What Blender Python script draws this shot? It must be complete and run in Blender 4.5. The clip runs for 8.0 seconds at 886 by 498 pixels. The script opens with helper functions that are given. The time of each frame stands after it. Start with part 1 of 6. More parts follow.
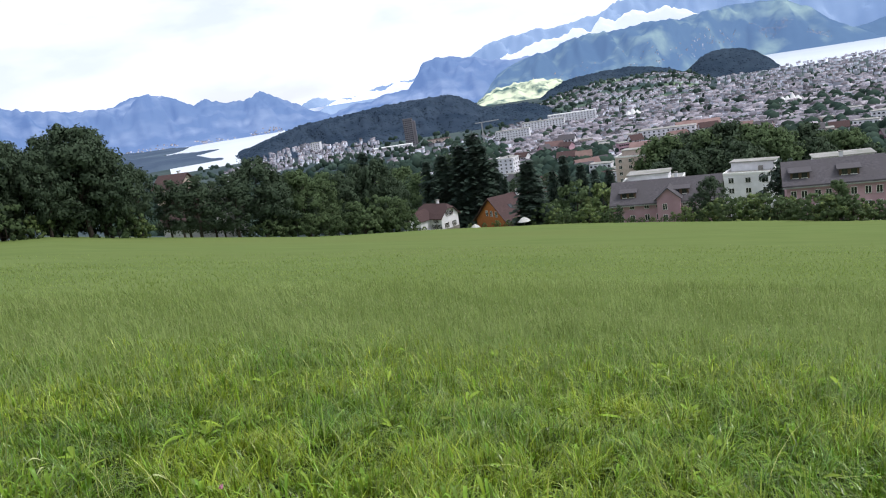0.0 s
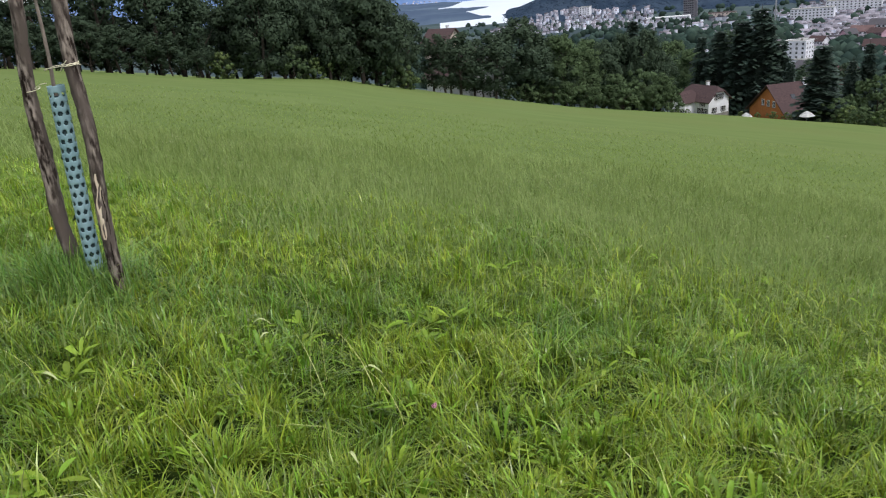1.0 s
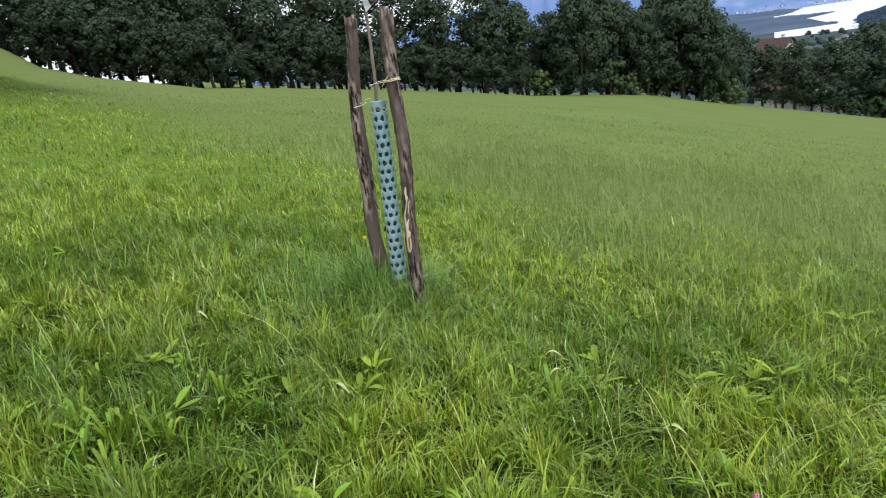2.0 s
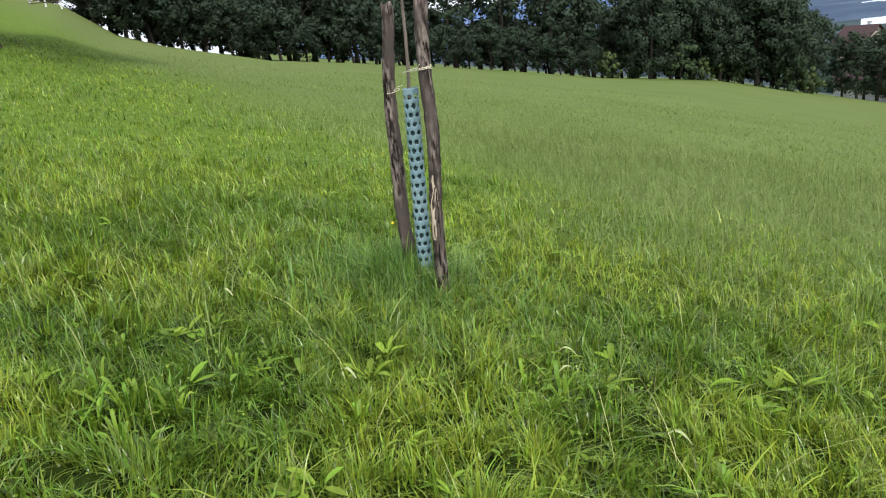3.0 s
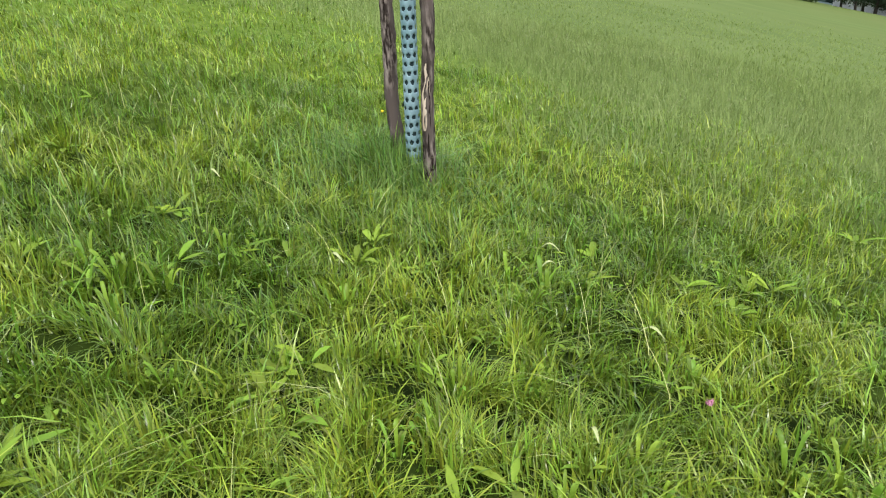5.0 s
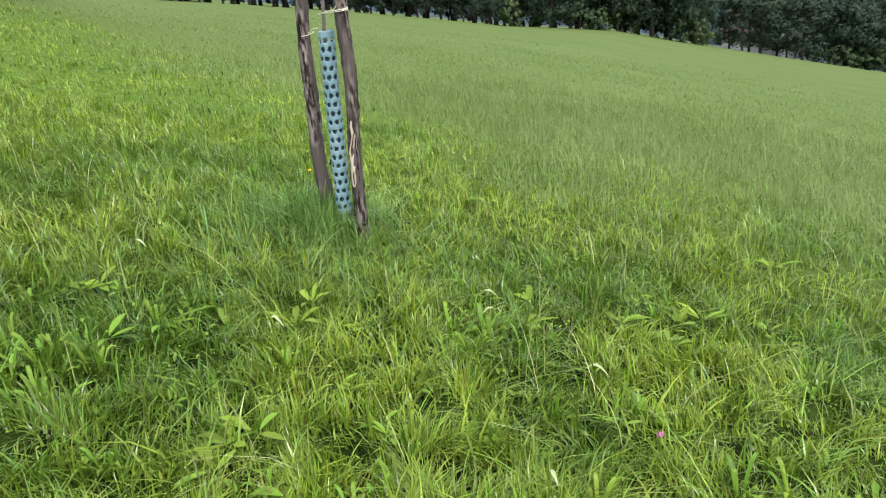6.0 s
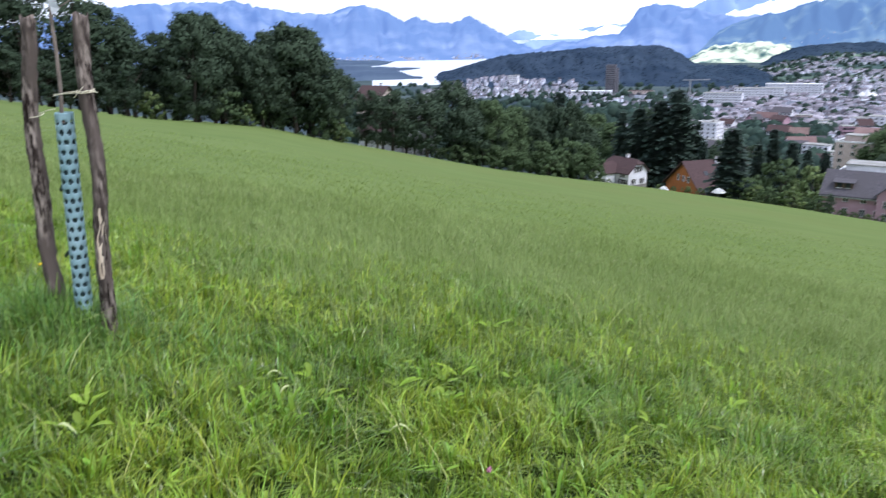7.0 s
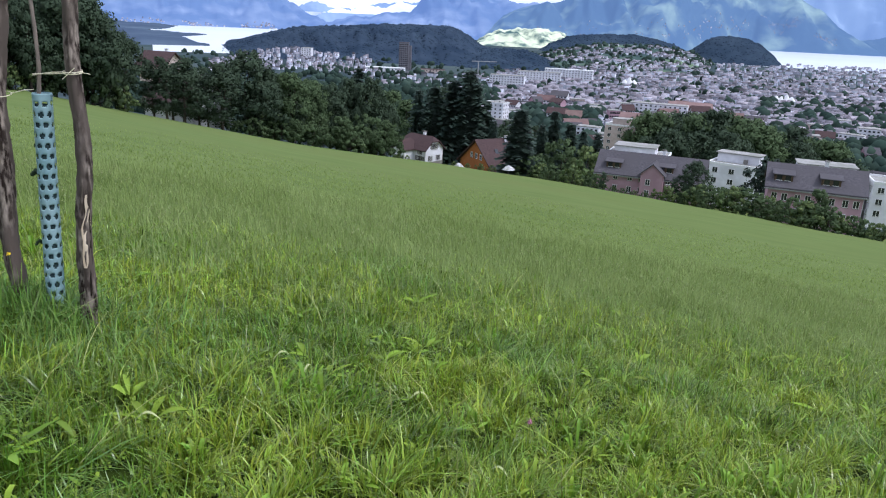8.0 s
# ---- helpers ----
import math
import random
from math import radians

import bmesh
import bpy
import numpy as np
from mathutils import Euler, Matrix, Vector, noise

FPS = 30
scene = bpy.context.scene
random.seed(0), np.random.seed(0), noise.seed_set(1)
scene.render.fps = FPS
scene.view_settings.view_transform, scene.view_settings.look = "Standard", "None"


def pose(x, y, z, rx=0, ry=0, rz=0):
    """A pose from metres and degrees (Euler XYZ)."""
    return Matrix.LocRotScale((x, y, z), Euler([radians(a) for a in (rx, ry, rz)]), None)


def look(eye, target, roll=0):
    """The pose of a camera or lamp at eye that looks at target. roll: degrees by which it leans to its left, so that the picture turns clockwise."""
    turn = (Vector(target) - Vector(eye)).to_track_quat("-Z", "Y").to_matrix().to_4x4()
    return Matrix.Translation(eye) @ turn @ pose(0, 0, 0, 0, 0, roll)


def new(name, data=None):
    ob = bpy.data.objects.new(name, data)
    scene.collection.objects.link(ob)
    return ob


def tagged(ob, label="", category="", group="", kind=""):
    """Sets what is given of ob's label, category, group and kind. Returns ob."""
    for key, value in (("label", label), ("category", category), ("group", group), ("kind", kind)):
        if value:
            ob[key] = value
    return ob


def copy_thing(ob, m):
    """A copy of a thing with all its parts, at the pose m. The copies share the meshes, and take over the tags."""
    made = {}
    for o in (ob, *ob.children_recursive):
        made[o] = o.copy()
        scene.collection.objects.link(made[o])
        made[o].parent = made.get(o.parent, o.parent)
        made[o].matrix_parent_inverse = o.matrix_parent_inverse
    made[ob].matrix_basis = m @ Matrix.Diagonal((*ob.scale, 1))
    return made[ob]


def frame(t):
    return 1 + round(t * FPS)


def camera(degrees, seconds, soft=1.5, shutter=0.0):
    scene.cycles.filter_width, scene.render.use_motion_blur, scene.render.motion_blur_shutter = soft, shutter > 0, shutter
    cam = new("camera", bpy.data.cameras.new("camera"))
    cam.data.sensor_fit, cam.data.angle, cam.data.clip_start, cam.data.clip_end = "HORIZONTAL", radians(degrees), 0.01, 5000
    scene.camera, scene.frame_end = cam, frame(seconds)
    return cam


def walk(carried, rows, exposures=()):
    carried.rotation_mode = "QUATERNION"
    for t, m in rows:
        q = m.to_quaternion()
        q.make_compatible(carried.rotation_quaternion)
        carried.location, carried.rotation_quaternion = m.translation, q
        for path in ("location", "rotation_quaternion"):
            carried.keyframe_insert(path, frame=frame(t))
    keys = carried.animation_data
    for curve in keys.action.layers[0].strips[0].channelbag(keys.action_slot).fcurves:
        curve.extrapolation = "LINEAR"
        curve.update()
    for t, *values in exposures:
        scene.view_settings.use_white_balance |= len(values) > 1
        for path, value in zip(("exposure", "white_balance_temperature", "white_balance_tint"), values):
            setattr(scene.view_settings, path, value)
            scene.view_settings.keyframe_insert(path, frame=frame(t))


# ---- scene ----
cam = camera(62.6, 8.0, soft=1.1, shutter=0.07)

# seconds, eye, yaw to the left, pitch, lean to the left
PATH = [
    (0, (-0.006, 0.029, 1.550), -0.03, -12.22, -8.92),
    (0.3, (-0.117, 0.378, 1.470), 0.08, -14.57, -8.80),
    (0.5, (-0.109, 0.542, 1.440), 6.96, -16.86, -8.83),
    (0.7, (-0.134, 0.631, 1.499), 11.47, -19.69, -7.20),
    (0.8, (-0.128, 0.677, 1.515), 15.12, -21.10, -7.41),
    (0.9, (-0.159, 0.764, 1.512), 18.34, -21.00, -7.10),
    (1, (-0.213, 0.857, 1.500), 20.74, -19.77, -5.98),
    (1.2, (-0.303, 0.981, 1.499), 22.13, -19.72, -5.36),
    (1.3, (-0.340, 1.035, 1.490), 22.90, -18.37, -5.00),
    (1.5, (-0.433, 1.166, 1.443), 28.38, -16.98, -6.79),
    (1.6, (-0.454, 1.196, 1.429), 33.08, -16.38, -8.33),
    (1.7, (-0.453, 1.203, 1.424), 37.11, -16.07, -8.99),
    (2.8, (-0.295, 1.344, 1.487), 51.35, -15.10, -7.82),
    (3, (-0.271, 1.369, 1.475), 49.93, -16.45, -7.50),
    (3.2, (-0.278, 1.362, 1.431), 49.04, -17.50, -7.54),
    (3.3, (-0.287, 1.363, 1.429), 49.27, -19.02, -7.55),
    (3.5, (-0.301, 1.370, 1.445), 50.55, -22.84, -7.71),
    (4, (-0.269, 1.382, 1.461), 51.78, -23.70, -8.32),
    (4.2, (-0.273, 1.363, 1.454), 49.66, -24.34, -5.98),
    (5.3, (-0.286, 1.315, 1.465), 49.14, -24.57, -4.24),
    (5.5, (-0.285, 1.308, 1.461), 48.96, -23.01, -4.28),
    (6, (-0.322, 1.279, 1.475), 42.58, -21.27, -6.02),
    (6.2, (-0.382, 1.245, 1.460), 36.93, -18.58, -5.78),
    (6.3, (-0.400, 1.185, 1.456), 33.12, -16.34, -5.40),
    (6.5, (-0.506, 1.064, 1.425), 29.34, -16.02, -8.18),
    (6.7, (-0.590, 0.953, 1.458), 25.26, -19.52, -3.54),
    (6.8, (-0.663, 0.901, 1.459), 22.28, -20.10, -2.26),
    (6.9, (-0.748, 0.846, 1.471), 17.40, -19.00, -0.80),
    (7, (-0.820, 0.772, 1.501), 14.04, -15.77, -1.18),
    (7.1, (-0.880, 0.712, 1.545), 4.60, -13.80, 0.10),
    (7.3, (-1.050, 0.605, 1.577), 1.21, -12.19, 0.16),
    (7.5, (-1.341, 0.485, 1.583), -1.07, -13.74, -0.09),
    (7.8, (-1.710, 0.320, 1.600), -2.55, -17.08, 1.20),
    (8, (-1.912, 0.290, 1.638), -2.58, -17.49, 2.65),
]


def aim(eye, yaw, pitch):
    a, b = radians(yaw), radians(pitch)
    return Vector(eye) + Vector((-math.sin(a) * math.cos(b), math.cos(a) * math.cos(b), math.sin(b))) * 2


walk(cam, [(t, look(eye, aim(eye, yaw, pitch), lean)) for t, eye, yaw, pitch, lean in PATH],
     [(0, -0.06, 6500, 13), (0.5, -0.14, 6500, 13), (1, -0.1, 6500, 13), (1.5, 0.02, 6500, 13), (3, 0.12, 6500, 13), (3.5, 0.18, 6500, 13), (4, 0.28, 6500, 13), (5.5, 0.4, 6450, 13), (6, 0.42, 6250, 14),
      (6.5, 0.28, 6050, 16), (7, 0.22, 5900, 17), (7.5, 0.0, 5900, 17), (8, -0.04, 5900, 17)])

# ---------------------------------------------------------------- world and sun
world = bpy.data.worlds.new("sky")
scene.world = world
world.use_nodes = True
wn, wl = world.node_tree.nodes, world.node_tree.links
wn.clear()
w_out = wn.new("ShaderNodeOutputWorld")
w_mix = wn.new("ShaderNodeMixShader")
w_sky = wn.new("ShaderNodeTexSky")
w_sky.sky_type, w_sky.sun_disc = "NISHITA", False
w_sky.sun_elevation, w_sky.sun_rotation = radians(54), radians(112)
w_blue = wn.new("ShaderNodeBackground")
w_blue.inputs["Strength"].default_value = 0.12
w_cloud = wn.new("ShaderNodeBackground")
w_cloud.inputs["Color"].default_value = (0.88, 0.95, 1.06, 1)
w_cloud.inputs["Strength"].default_value = 1.25
w_tc = wn.new("ShaderNodeTexCoord")
w_map = wn.new("ShaderNodeMapping")
w_map.inputs["Scale"].default_value = (3.0, 3.0, 9.0)
w_noise = wn.new("ShaderNodeTexNoise")
w_noise.inputs["Scale"].default_value, w_noise.inputs["Detail"].default_value = 1.6, 7
w_ramp = wn.new("ShaderNodeValToRGB")
w_ramp.color_ramp.elements[0].position, w_ramp.color_ramp.elements[0].color = 0.36, (0.68, 0.68, 0.68, 1)
w_ramp.color_ramp.elements[1].position, w_ramp.color_ramp.elements[1].color = 0.52, (1, 1, 1, 1)
wl.new(w_tc.outputs["Generated"], w_map.inputs["Vector"])
wl.new(w_map.outputs["Vector"], w_noise.inputs["Vector"])
wl.new(w_noise.outputs["Fac"], w_ramp.inputs["Fac"])
wl.new(w_sky.outputs["Color"], w_blue.inputs["Color"])
wl.new(w_ramp.outputs["Color"], w_mix.inputs["Fac"])
wl.new(w_blue.outputs["Background"], w_mix.inputs[1])
wl.new(w_cloud.outputs["Background"], w_mix.inputs[2])
wl.new(w_mix.outputs["Shader"], w_out.inputs["Surface"])

sun = new("sun", bpy.data.lights.new("sun", "SUN"))
sun.data.energy, sun.data.angle, sun.data.color = 2.9, radians(14), (1.0, 0.97, 0.92)
sun.matrix_world = look((54.5, -22, 81), (0, 0, 0))

# ---------------------------------------------------------------- materials
def material(name, low, high, scale=1.0, detail=6.0, rough=0.8, bump=0.0, bump_scale=None, stretch=(1, 1, 1), big=None, big_scale=0.1,
             island=0.0, random_tint=0.0, metal=0.0, specular=0.3, glow=None, translucent=0.0, coords="Object", lo=0.3, hi=0.7):
    """A surface of two tones mixed by noise, with a third tone in larger patches, and a relief."""
    m = bpy.data.materials.new(name)
    m.use_nodes = True
    n, l = m.node_tree.nodes, m.node_tree.links
    p = n["Principled BSDF"]
    p.inputs["Roughness"].default_value, p.inputs["Metallic"].default_value = rough, metal
    p.inputs["Specular IOR Level"].default_value = specular
    tc, mp = n.new("ShaderNodeTexCoord"), n.new("ShaderNodeMapping")
    mp.inputs["Scale"].default_value = stretch
    if coords == "World":
        geo = n.new("ShaderNodeNewGeometry")
        l.new(geo.outputs["Position"], mp.inputs["Vector"])
    else:
        l.new(tc.outputs[coords], mp.inputs["Vector"])
    tex, ramp = n.new("ShaderNodeTexNoise"), n.new("ShaderNodeValToRGB")
    tex.inputs["Scale"].default_value, tex.inputs["Detail"].default_value = scale, detail
    l.new(mp.outputs["Vector"], tex.inputs["Vector"])
    l.new(tex.outputs["Fac"], ramp.inputs["Fac"])
    ramp.color_ramp.elements[0].color, ramp.color_ramp.elements[1].color = (*low, 1), (*high, 1)
    ramp.color_ramp.elements[0].position, ramp.color_ramp.elements[1].position = lo, hi
    colour = ramp.outputs["Color"]
    if big:
        tex2, ramp2, mix = n.new("ShaderNodeTexNoise"), n.new("ShaderNodeValToRGB"), n.new("ShaderNodeMixRGB")
        tex2.inputs["Scale"].default_value, tex2.inputs["Detail"].default_value = big_scale, 4
        l.new(mp.outputs["Vector"], tex2.inputs["Vector"])
        l.new(tex2.outputs["Fac"], ramp2.inputs["Fac"])
        ramp2.color_ramp.elements[0].position, ramp2.color_ramp.elements[1].position = 0.4, 0.62
        l.new(ramp2.outputs["Color"], mix.inputs["Fac"])
        l.new(colour, mix.inputs["Color1"])
        mix.inputs["Color2"].default_value = (*big, 1)
        colour = mix.outputs["Color"]
    if island or random_tint:
        hsv = n.new("ShaderNodeHueSaturation")
        span, add = n.new("ShaderNodeMapRange"), n.new("ShaderNodeMapRange")
        if island:
            src = n.new("ShaderNodeNewGeometry").outputs["Random Per Island"]
        else:
            src = n.new("ShaderNodeObjectInfo").outputs["Random"]
        amount = island or random_tint
        span.inputs["To Min"].default_value, span.inputs["To Max"].default_value = 1 - amount, 1 + amount
        add.inputs["To Min"].default_value, add.inputs["To Max"].default_value = 0.5 - amount * 0.045, 0.5 + amount * 0.045
        l.new(src, span.inputs["Value"])
        mul = n.new("ShaderNodeMath")
        mul.operation = "MULTIPLY"
        mul.inputs[1].default_value = 7.13
        fr = n.new("ShaderNodeMath")
        fr.operation = "FRACT"
        l.new(src, mul.inputs[0])
        l.new(mul.outputs[0], fr.inputs[0])
        l.new(fr.outputs[0], add.inputs["Value"])
        l.new(span.outputs["Result"], hsv.inputs["Value"])
        l.new(add.outputs["Result"], hsv.inputs["Hue"])
        l.new(colour, hsv.inputs["Color"])
        colour = hsv.outputs["Color"]
    l.new(colour, p.inputs["Base Color"])
    if bump:
        t3, b = n.new("ShaderNodeTexNoise"), n.new("ShaderNodeBump")
        t3.inputs["Scale"].default_value, t3.inputs["Detail"].default_value = bump_scale or scale * 2, 5
        b.inputs["Strength"].default_value = bump
        l.new(mp.outputs["Vector"], t3.inputs["Vector"])
        l.new(t3.outputs["Fac"], b.inputs["Height"])
        l.new(b.outputs["Normal"], p.inputs["Normal"])
    # emission, which carries the haze and cloud glow of the far backdrop
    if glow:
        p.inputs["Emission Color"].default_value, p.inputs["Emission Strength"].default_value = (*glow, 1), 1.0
    if translucent:
        tr, mx = n.new("ShaderNodeBsdfTranslucent"), n.new("ShaderNodeMixShader")
        mx.inputs["Fac"].default_value = translucent
        l.new(colour, tr.inputs["Color"])
        l.new(p.outputs["BSDF"], mx.inputs[1])
        l.new(tr.outputs["BSDF"], mx.inputs[2])
        l.new(mx.outputs["Shader"], n["Material Output"].inputs["Surface"])
    return m


M_MEADOW = material("meadow_ground", (0.095, 0.139, 0.038), (0.125, 0.169, 0.053), 0.35, 9, 0.95, 0.2, 14.0, big=(0.117, 0.150, 0.046), big_scale=0.022, coords="World", specular=0.03, stretch=(0.5, 1, 1))


def shaded_thatch_near(m):
    """Thatch of the trodden strip is painted near-black close by for the shade between blades, green turf further along
    it, and the hay begins beyond its edge.
    """
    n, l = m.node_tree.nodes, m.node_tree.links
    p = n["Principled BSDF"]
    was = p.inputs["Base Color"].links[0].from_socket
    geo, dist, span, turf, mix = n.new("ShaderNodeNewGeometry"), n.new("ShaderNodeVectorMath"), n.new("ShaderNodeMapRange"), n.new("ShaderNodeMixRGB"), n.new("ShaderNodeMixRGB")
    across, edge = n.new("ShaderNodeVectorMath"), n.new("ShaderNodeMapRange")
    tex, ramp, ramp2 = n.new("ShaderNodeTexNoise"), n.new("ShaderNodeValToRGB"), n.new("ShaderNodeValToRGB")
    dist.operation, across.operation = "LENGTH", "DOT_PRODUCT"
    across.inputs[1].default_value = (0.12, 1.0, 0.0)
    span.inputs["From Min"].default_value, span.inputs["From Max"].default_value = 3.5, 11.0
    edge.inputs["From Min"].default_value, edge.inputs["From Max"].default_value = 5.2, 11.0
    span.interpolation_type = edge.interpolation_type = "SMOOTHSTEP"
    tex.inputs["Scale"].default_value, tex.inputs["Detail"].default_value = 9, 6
    # near-black thatch: shade between the blades put into the ground colour
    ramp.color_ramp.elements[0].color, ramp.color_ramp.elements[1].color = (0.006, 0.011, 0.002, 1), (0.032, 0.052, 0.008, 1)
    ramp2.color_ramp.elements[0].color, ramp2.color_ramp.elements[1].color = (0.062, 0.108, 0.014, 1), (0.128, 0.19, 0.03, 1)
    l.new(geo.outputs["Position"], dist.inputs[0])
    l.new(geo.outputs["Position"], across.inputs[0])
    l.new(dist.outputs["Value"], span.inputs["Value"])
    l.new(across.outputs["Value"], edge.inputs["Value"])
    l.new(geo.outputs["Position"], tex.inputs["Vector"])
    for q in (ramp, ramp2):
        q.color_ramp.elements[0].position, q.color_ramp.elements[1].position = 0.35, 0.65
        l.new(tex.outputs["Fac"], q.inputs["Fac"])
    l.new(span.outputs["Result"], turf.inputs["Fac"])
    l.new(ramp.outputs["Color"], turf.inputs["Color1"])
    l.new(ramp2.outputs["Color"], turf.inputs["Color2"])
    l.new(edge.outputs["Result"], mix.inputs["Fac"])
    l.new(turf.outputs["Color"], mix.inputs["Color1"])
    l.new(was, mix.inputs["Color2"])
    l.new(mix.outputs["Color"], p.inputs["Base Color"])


shaded_thatch_near(M_MEADOW)
M_GRASS = material("lush_grass", (0.182, 0.262, 0.019), (0.298, 0.396, 0.046), 1.1, 3, 0.33, island=0.6, translucent=0.27, coords="World", specular=0.5, big=(0.12, 0.21, 0.020), big_scale=0.7)
M_FINE = material("fine_glossy_grass", (0.12, 0.21, 0.032), (0.20, 0.32, 0.065), 1.3, 3, 0.3, island=0.6, translucent=0.28, coords="World", specular=0.55)
M_PLANTAIN = material("plantain_leaves", (0.13, 0.235, 0.018), (0.21, 0.34, 0.035), 5, 4, 0.42, 0.25, 30, island=0.4, translucent=0.3, coords="World", specular=0.3)
M_PALE_LEAF = material("pale_wilted_leaf", (0.27, 0.32, 0.12), (0.42, 0.45, 0.22), 20, 4, 0.6, 0.3, 40, specular=0.2)
M_TUFT = material("dark_tuft_grass", (0.09, 0.18, 0.026), (0.165, 0.28, 0.055), 3, 3, 0.45, island=0.5, translucent=0.25, coords="World", specular=0.35)
M_HAY = material("tall_meadow_grass", (0.20, 0.268, 0.076), (0.27, 0.342, 0.118), 0.4, 3, 0.6, island=0.16, translucent=0.38, coords="World", specular=0.15)
M_HAY_FAR = material("distant_meadow_grass", (0.205, 0.272, 0.074), (0.25, 0.32, 0.104), 0.3, 4, 0.8, island=0.05, translucent=0.45, coords="World", specular=0.03)
M_SEED = material("grass_seed_heads", (0.26, 0.31, 0.125), (0.34, 0.38, 0.18), 3, 3, 0.8, island=0.15, translucent=0.3, coords="World", specular=0.1)
M_DRY = material("dry_stalks", (0.33, 0.35, 0.12), (0.44, 0.46, 0.2), 3, 3, 0.7, island=0.25, coords="World", specular=0.1)
M_DOCK = material("broad_leaves", (0.15, 0.25, 0.02), (0.22, 0.33, 0.04), 6, 4, 0.5, 0.2, 30, island=0.35, translucent=0.25, coords="World", specular=0.2)
M_PINK = material("clover_petals", (0.34, 0.12, 0.19), (0.5, 0.24, 0.31), 60, 3, 0.8)
M_YELLOW = material("yellow_petals", (0.75, 0.55, 0.02), (0.85, 0.68, 0.05), 60, 3, 0.7)
M_BARK = material("weathered_stake_bark", (0.016, 0.010, 0.008), (0.36, 0.30, 0.255), 40, 12, 0.92, 1.0, 60, stretch=(1, 1, 0.3), big=(0.098, 0.078, 0.067), big_scale=9, specular=0.1, lo=0.44, hi=0.66)
M_BARE = material("bare_split_wood", (0.42, 0.33, 0.23), (0.72, 0.62, 0.48), 20, 6, 0.85, 0.4, 40, stretch=(1, 1, 0.12), specular=0.1)
M_DARK_CRACK = material("dark_crack", (0.012, 0.01, 0.008), (0.03, 0.022, 0.018), 30, 4, 0.95, specular=0.05)
M_TUBE = material("teal_tree_guard", (0.20, 0.32, 0.35), (0.29, 0.41, 0.44), 7, 5, 0.5, 0.08, 60, specular=0.35, big=(0.165, 0.285, 0.31), big_scale=2.5)
M_GUARD_SHADE = material("guard_inner_shade", (0.012, 0.03, 0.034), (0.03, 0.055, 0.06), 20, 3, 0.7)
M_STRING = material("pale_twine", (0.62, 0.57, 0.40), (0.78, 0.73, 0.56), 80, 4, 0.9, 0.4, 160)
M_WHIP = material("young_bark", (0.10, 0.085, 0.07), (0.22, 0.18, 0.15), 30, 6, 0.85, 0.4, 60, stretch=(1, 1, 0.3))
M_TAPE = material("white_ribbon", (0.72, 0.74, 0.76), (0.82, 0.83, 0.85), 12, 3, 0.6)
M_TRUNK = material("tree_bark", (0.028, 0.024, 0.02), (0.075, 0.062, 0.05), 3, 8, 0.95, 0.8, 8, stretch=(1, 1, 0.2), specular=0.1)
M_LEAF = material("broadleaf_crown", (0.034, 0.056, 0.036), (0.072, 0.102, 0.058), 0.35, 4, 0.7, island=0.07, translucent=0.22, specular=0.08)
M_LEAF_B = material("lighter_broadleaf_crown", (0.055, 0.09, 0.042), (0.11, 0.155, 0.07), 0.35, 4, 0.7, island=0.07, translucent=0.25, specular=0.08)
M_NEEDLE = material("spruce_needles", (0.02, 0.036, 0.028), (0.045, 0.07, 0.05), 0.8, 4, 0.7, island=0.45, specular=0.2)
M_SHRUB = material("shrub_leaves", (0.075, 0.12, 0.04), (0.155, 0.205, 0.07), 0.6, 4, 0.6, island=0.4, translucent=0.2, specular=0.2)
# hill woods: the blue of the haze is mixed into the base colour
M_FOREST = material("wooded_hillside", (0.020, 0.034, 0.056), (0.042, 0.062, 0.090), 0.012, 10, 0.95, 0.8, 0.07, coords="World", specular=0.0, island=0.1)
M_WOODS = material("distant_trees", (0.020, 0.036, 0.030), (0.042, 0.064, 0.050), 0.04, 6, 0.95, coords="World", specular=0.0, island=0.35)
# field colours are shifted to blue, standing in for valley haze
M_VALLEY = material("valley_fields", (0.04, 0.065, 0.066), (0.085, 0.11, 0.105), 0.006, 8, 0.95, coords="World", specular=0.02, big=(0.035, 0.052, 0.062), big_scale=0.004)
# distance haze is painted into the mountains as bluish tones and blue emission
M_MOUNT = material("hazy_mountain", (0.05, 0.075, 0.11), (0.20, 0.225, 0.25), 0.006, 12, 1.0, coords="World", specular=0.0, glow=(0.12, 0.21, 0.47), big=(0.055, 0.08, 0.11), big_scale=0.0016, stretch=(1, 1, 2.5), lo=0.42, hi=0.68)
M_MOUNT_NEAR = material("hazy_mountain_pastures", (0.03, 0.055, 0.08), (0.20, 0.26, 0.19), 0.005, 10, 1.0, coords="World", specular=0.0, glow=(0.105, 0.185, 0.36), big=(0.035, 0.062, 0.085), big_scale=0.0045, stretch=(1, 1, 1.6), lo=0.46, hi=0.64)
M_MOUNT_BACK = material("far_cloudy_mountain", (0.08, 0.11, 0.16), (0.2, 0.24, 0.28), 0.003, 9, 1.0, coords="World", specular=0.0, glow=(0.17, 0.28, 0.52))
# part of the cloud's brightness is added as emission
M_CLOUD = material("low_cloud", (0.75, 0.78, 0.82), (0.8, 0.82, 0.84), 0.004, 6, 1.0, coords="World", specular=0.0, glow=(0.32, 0.34, 0.36))
# the patch of sunshine is painted in as pale green
M_PASTURE = material("sunlit_pasture", (0.07, 0.13, 0.13), (0.60, 0.66, 0.48), 0.02, 11, 1.0, coords="World", specular=0.0, lo=0.38, hi=0.53)
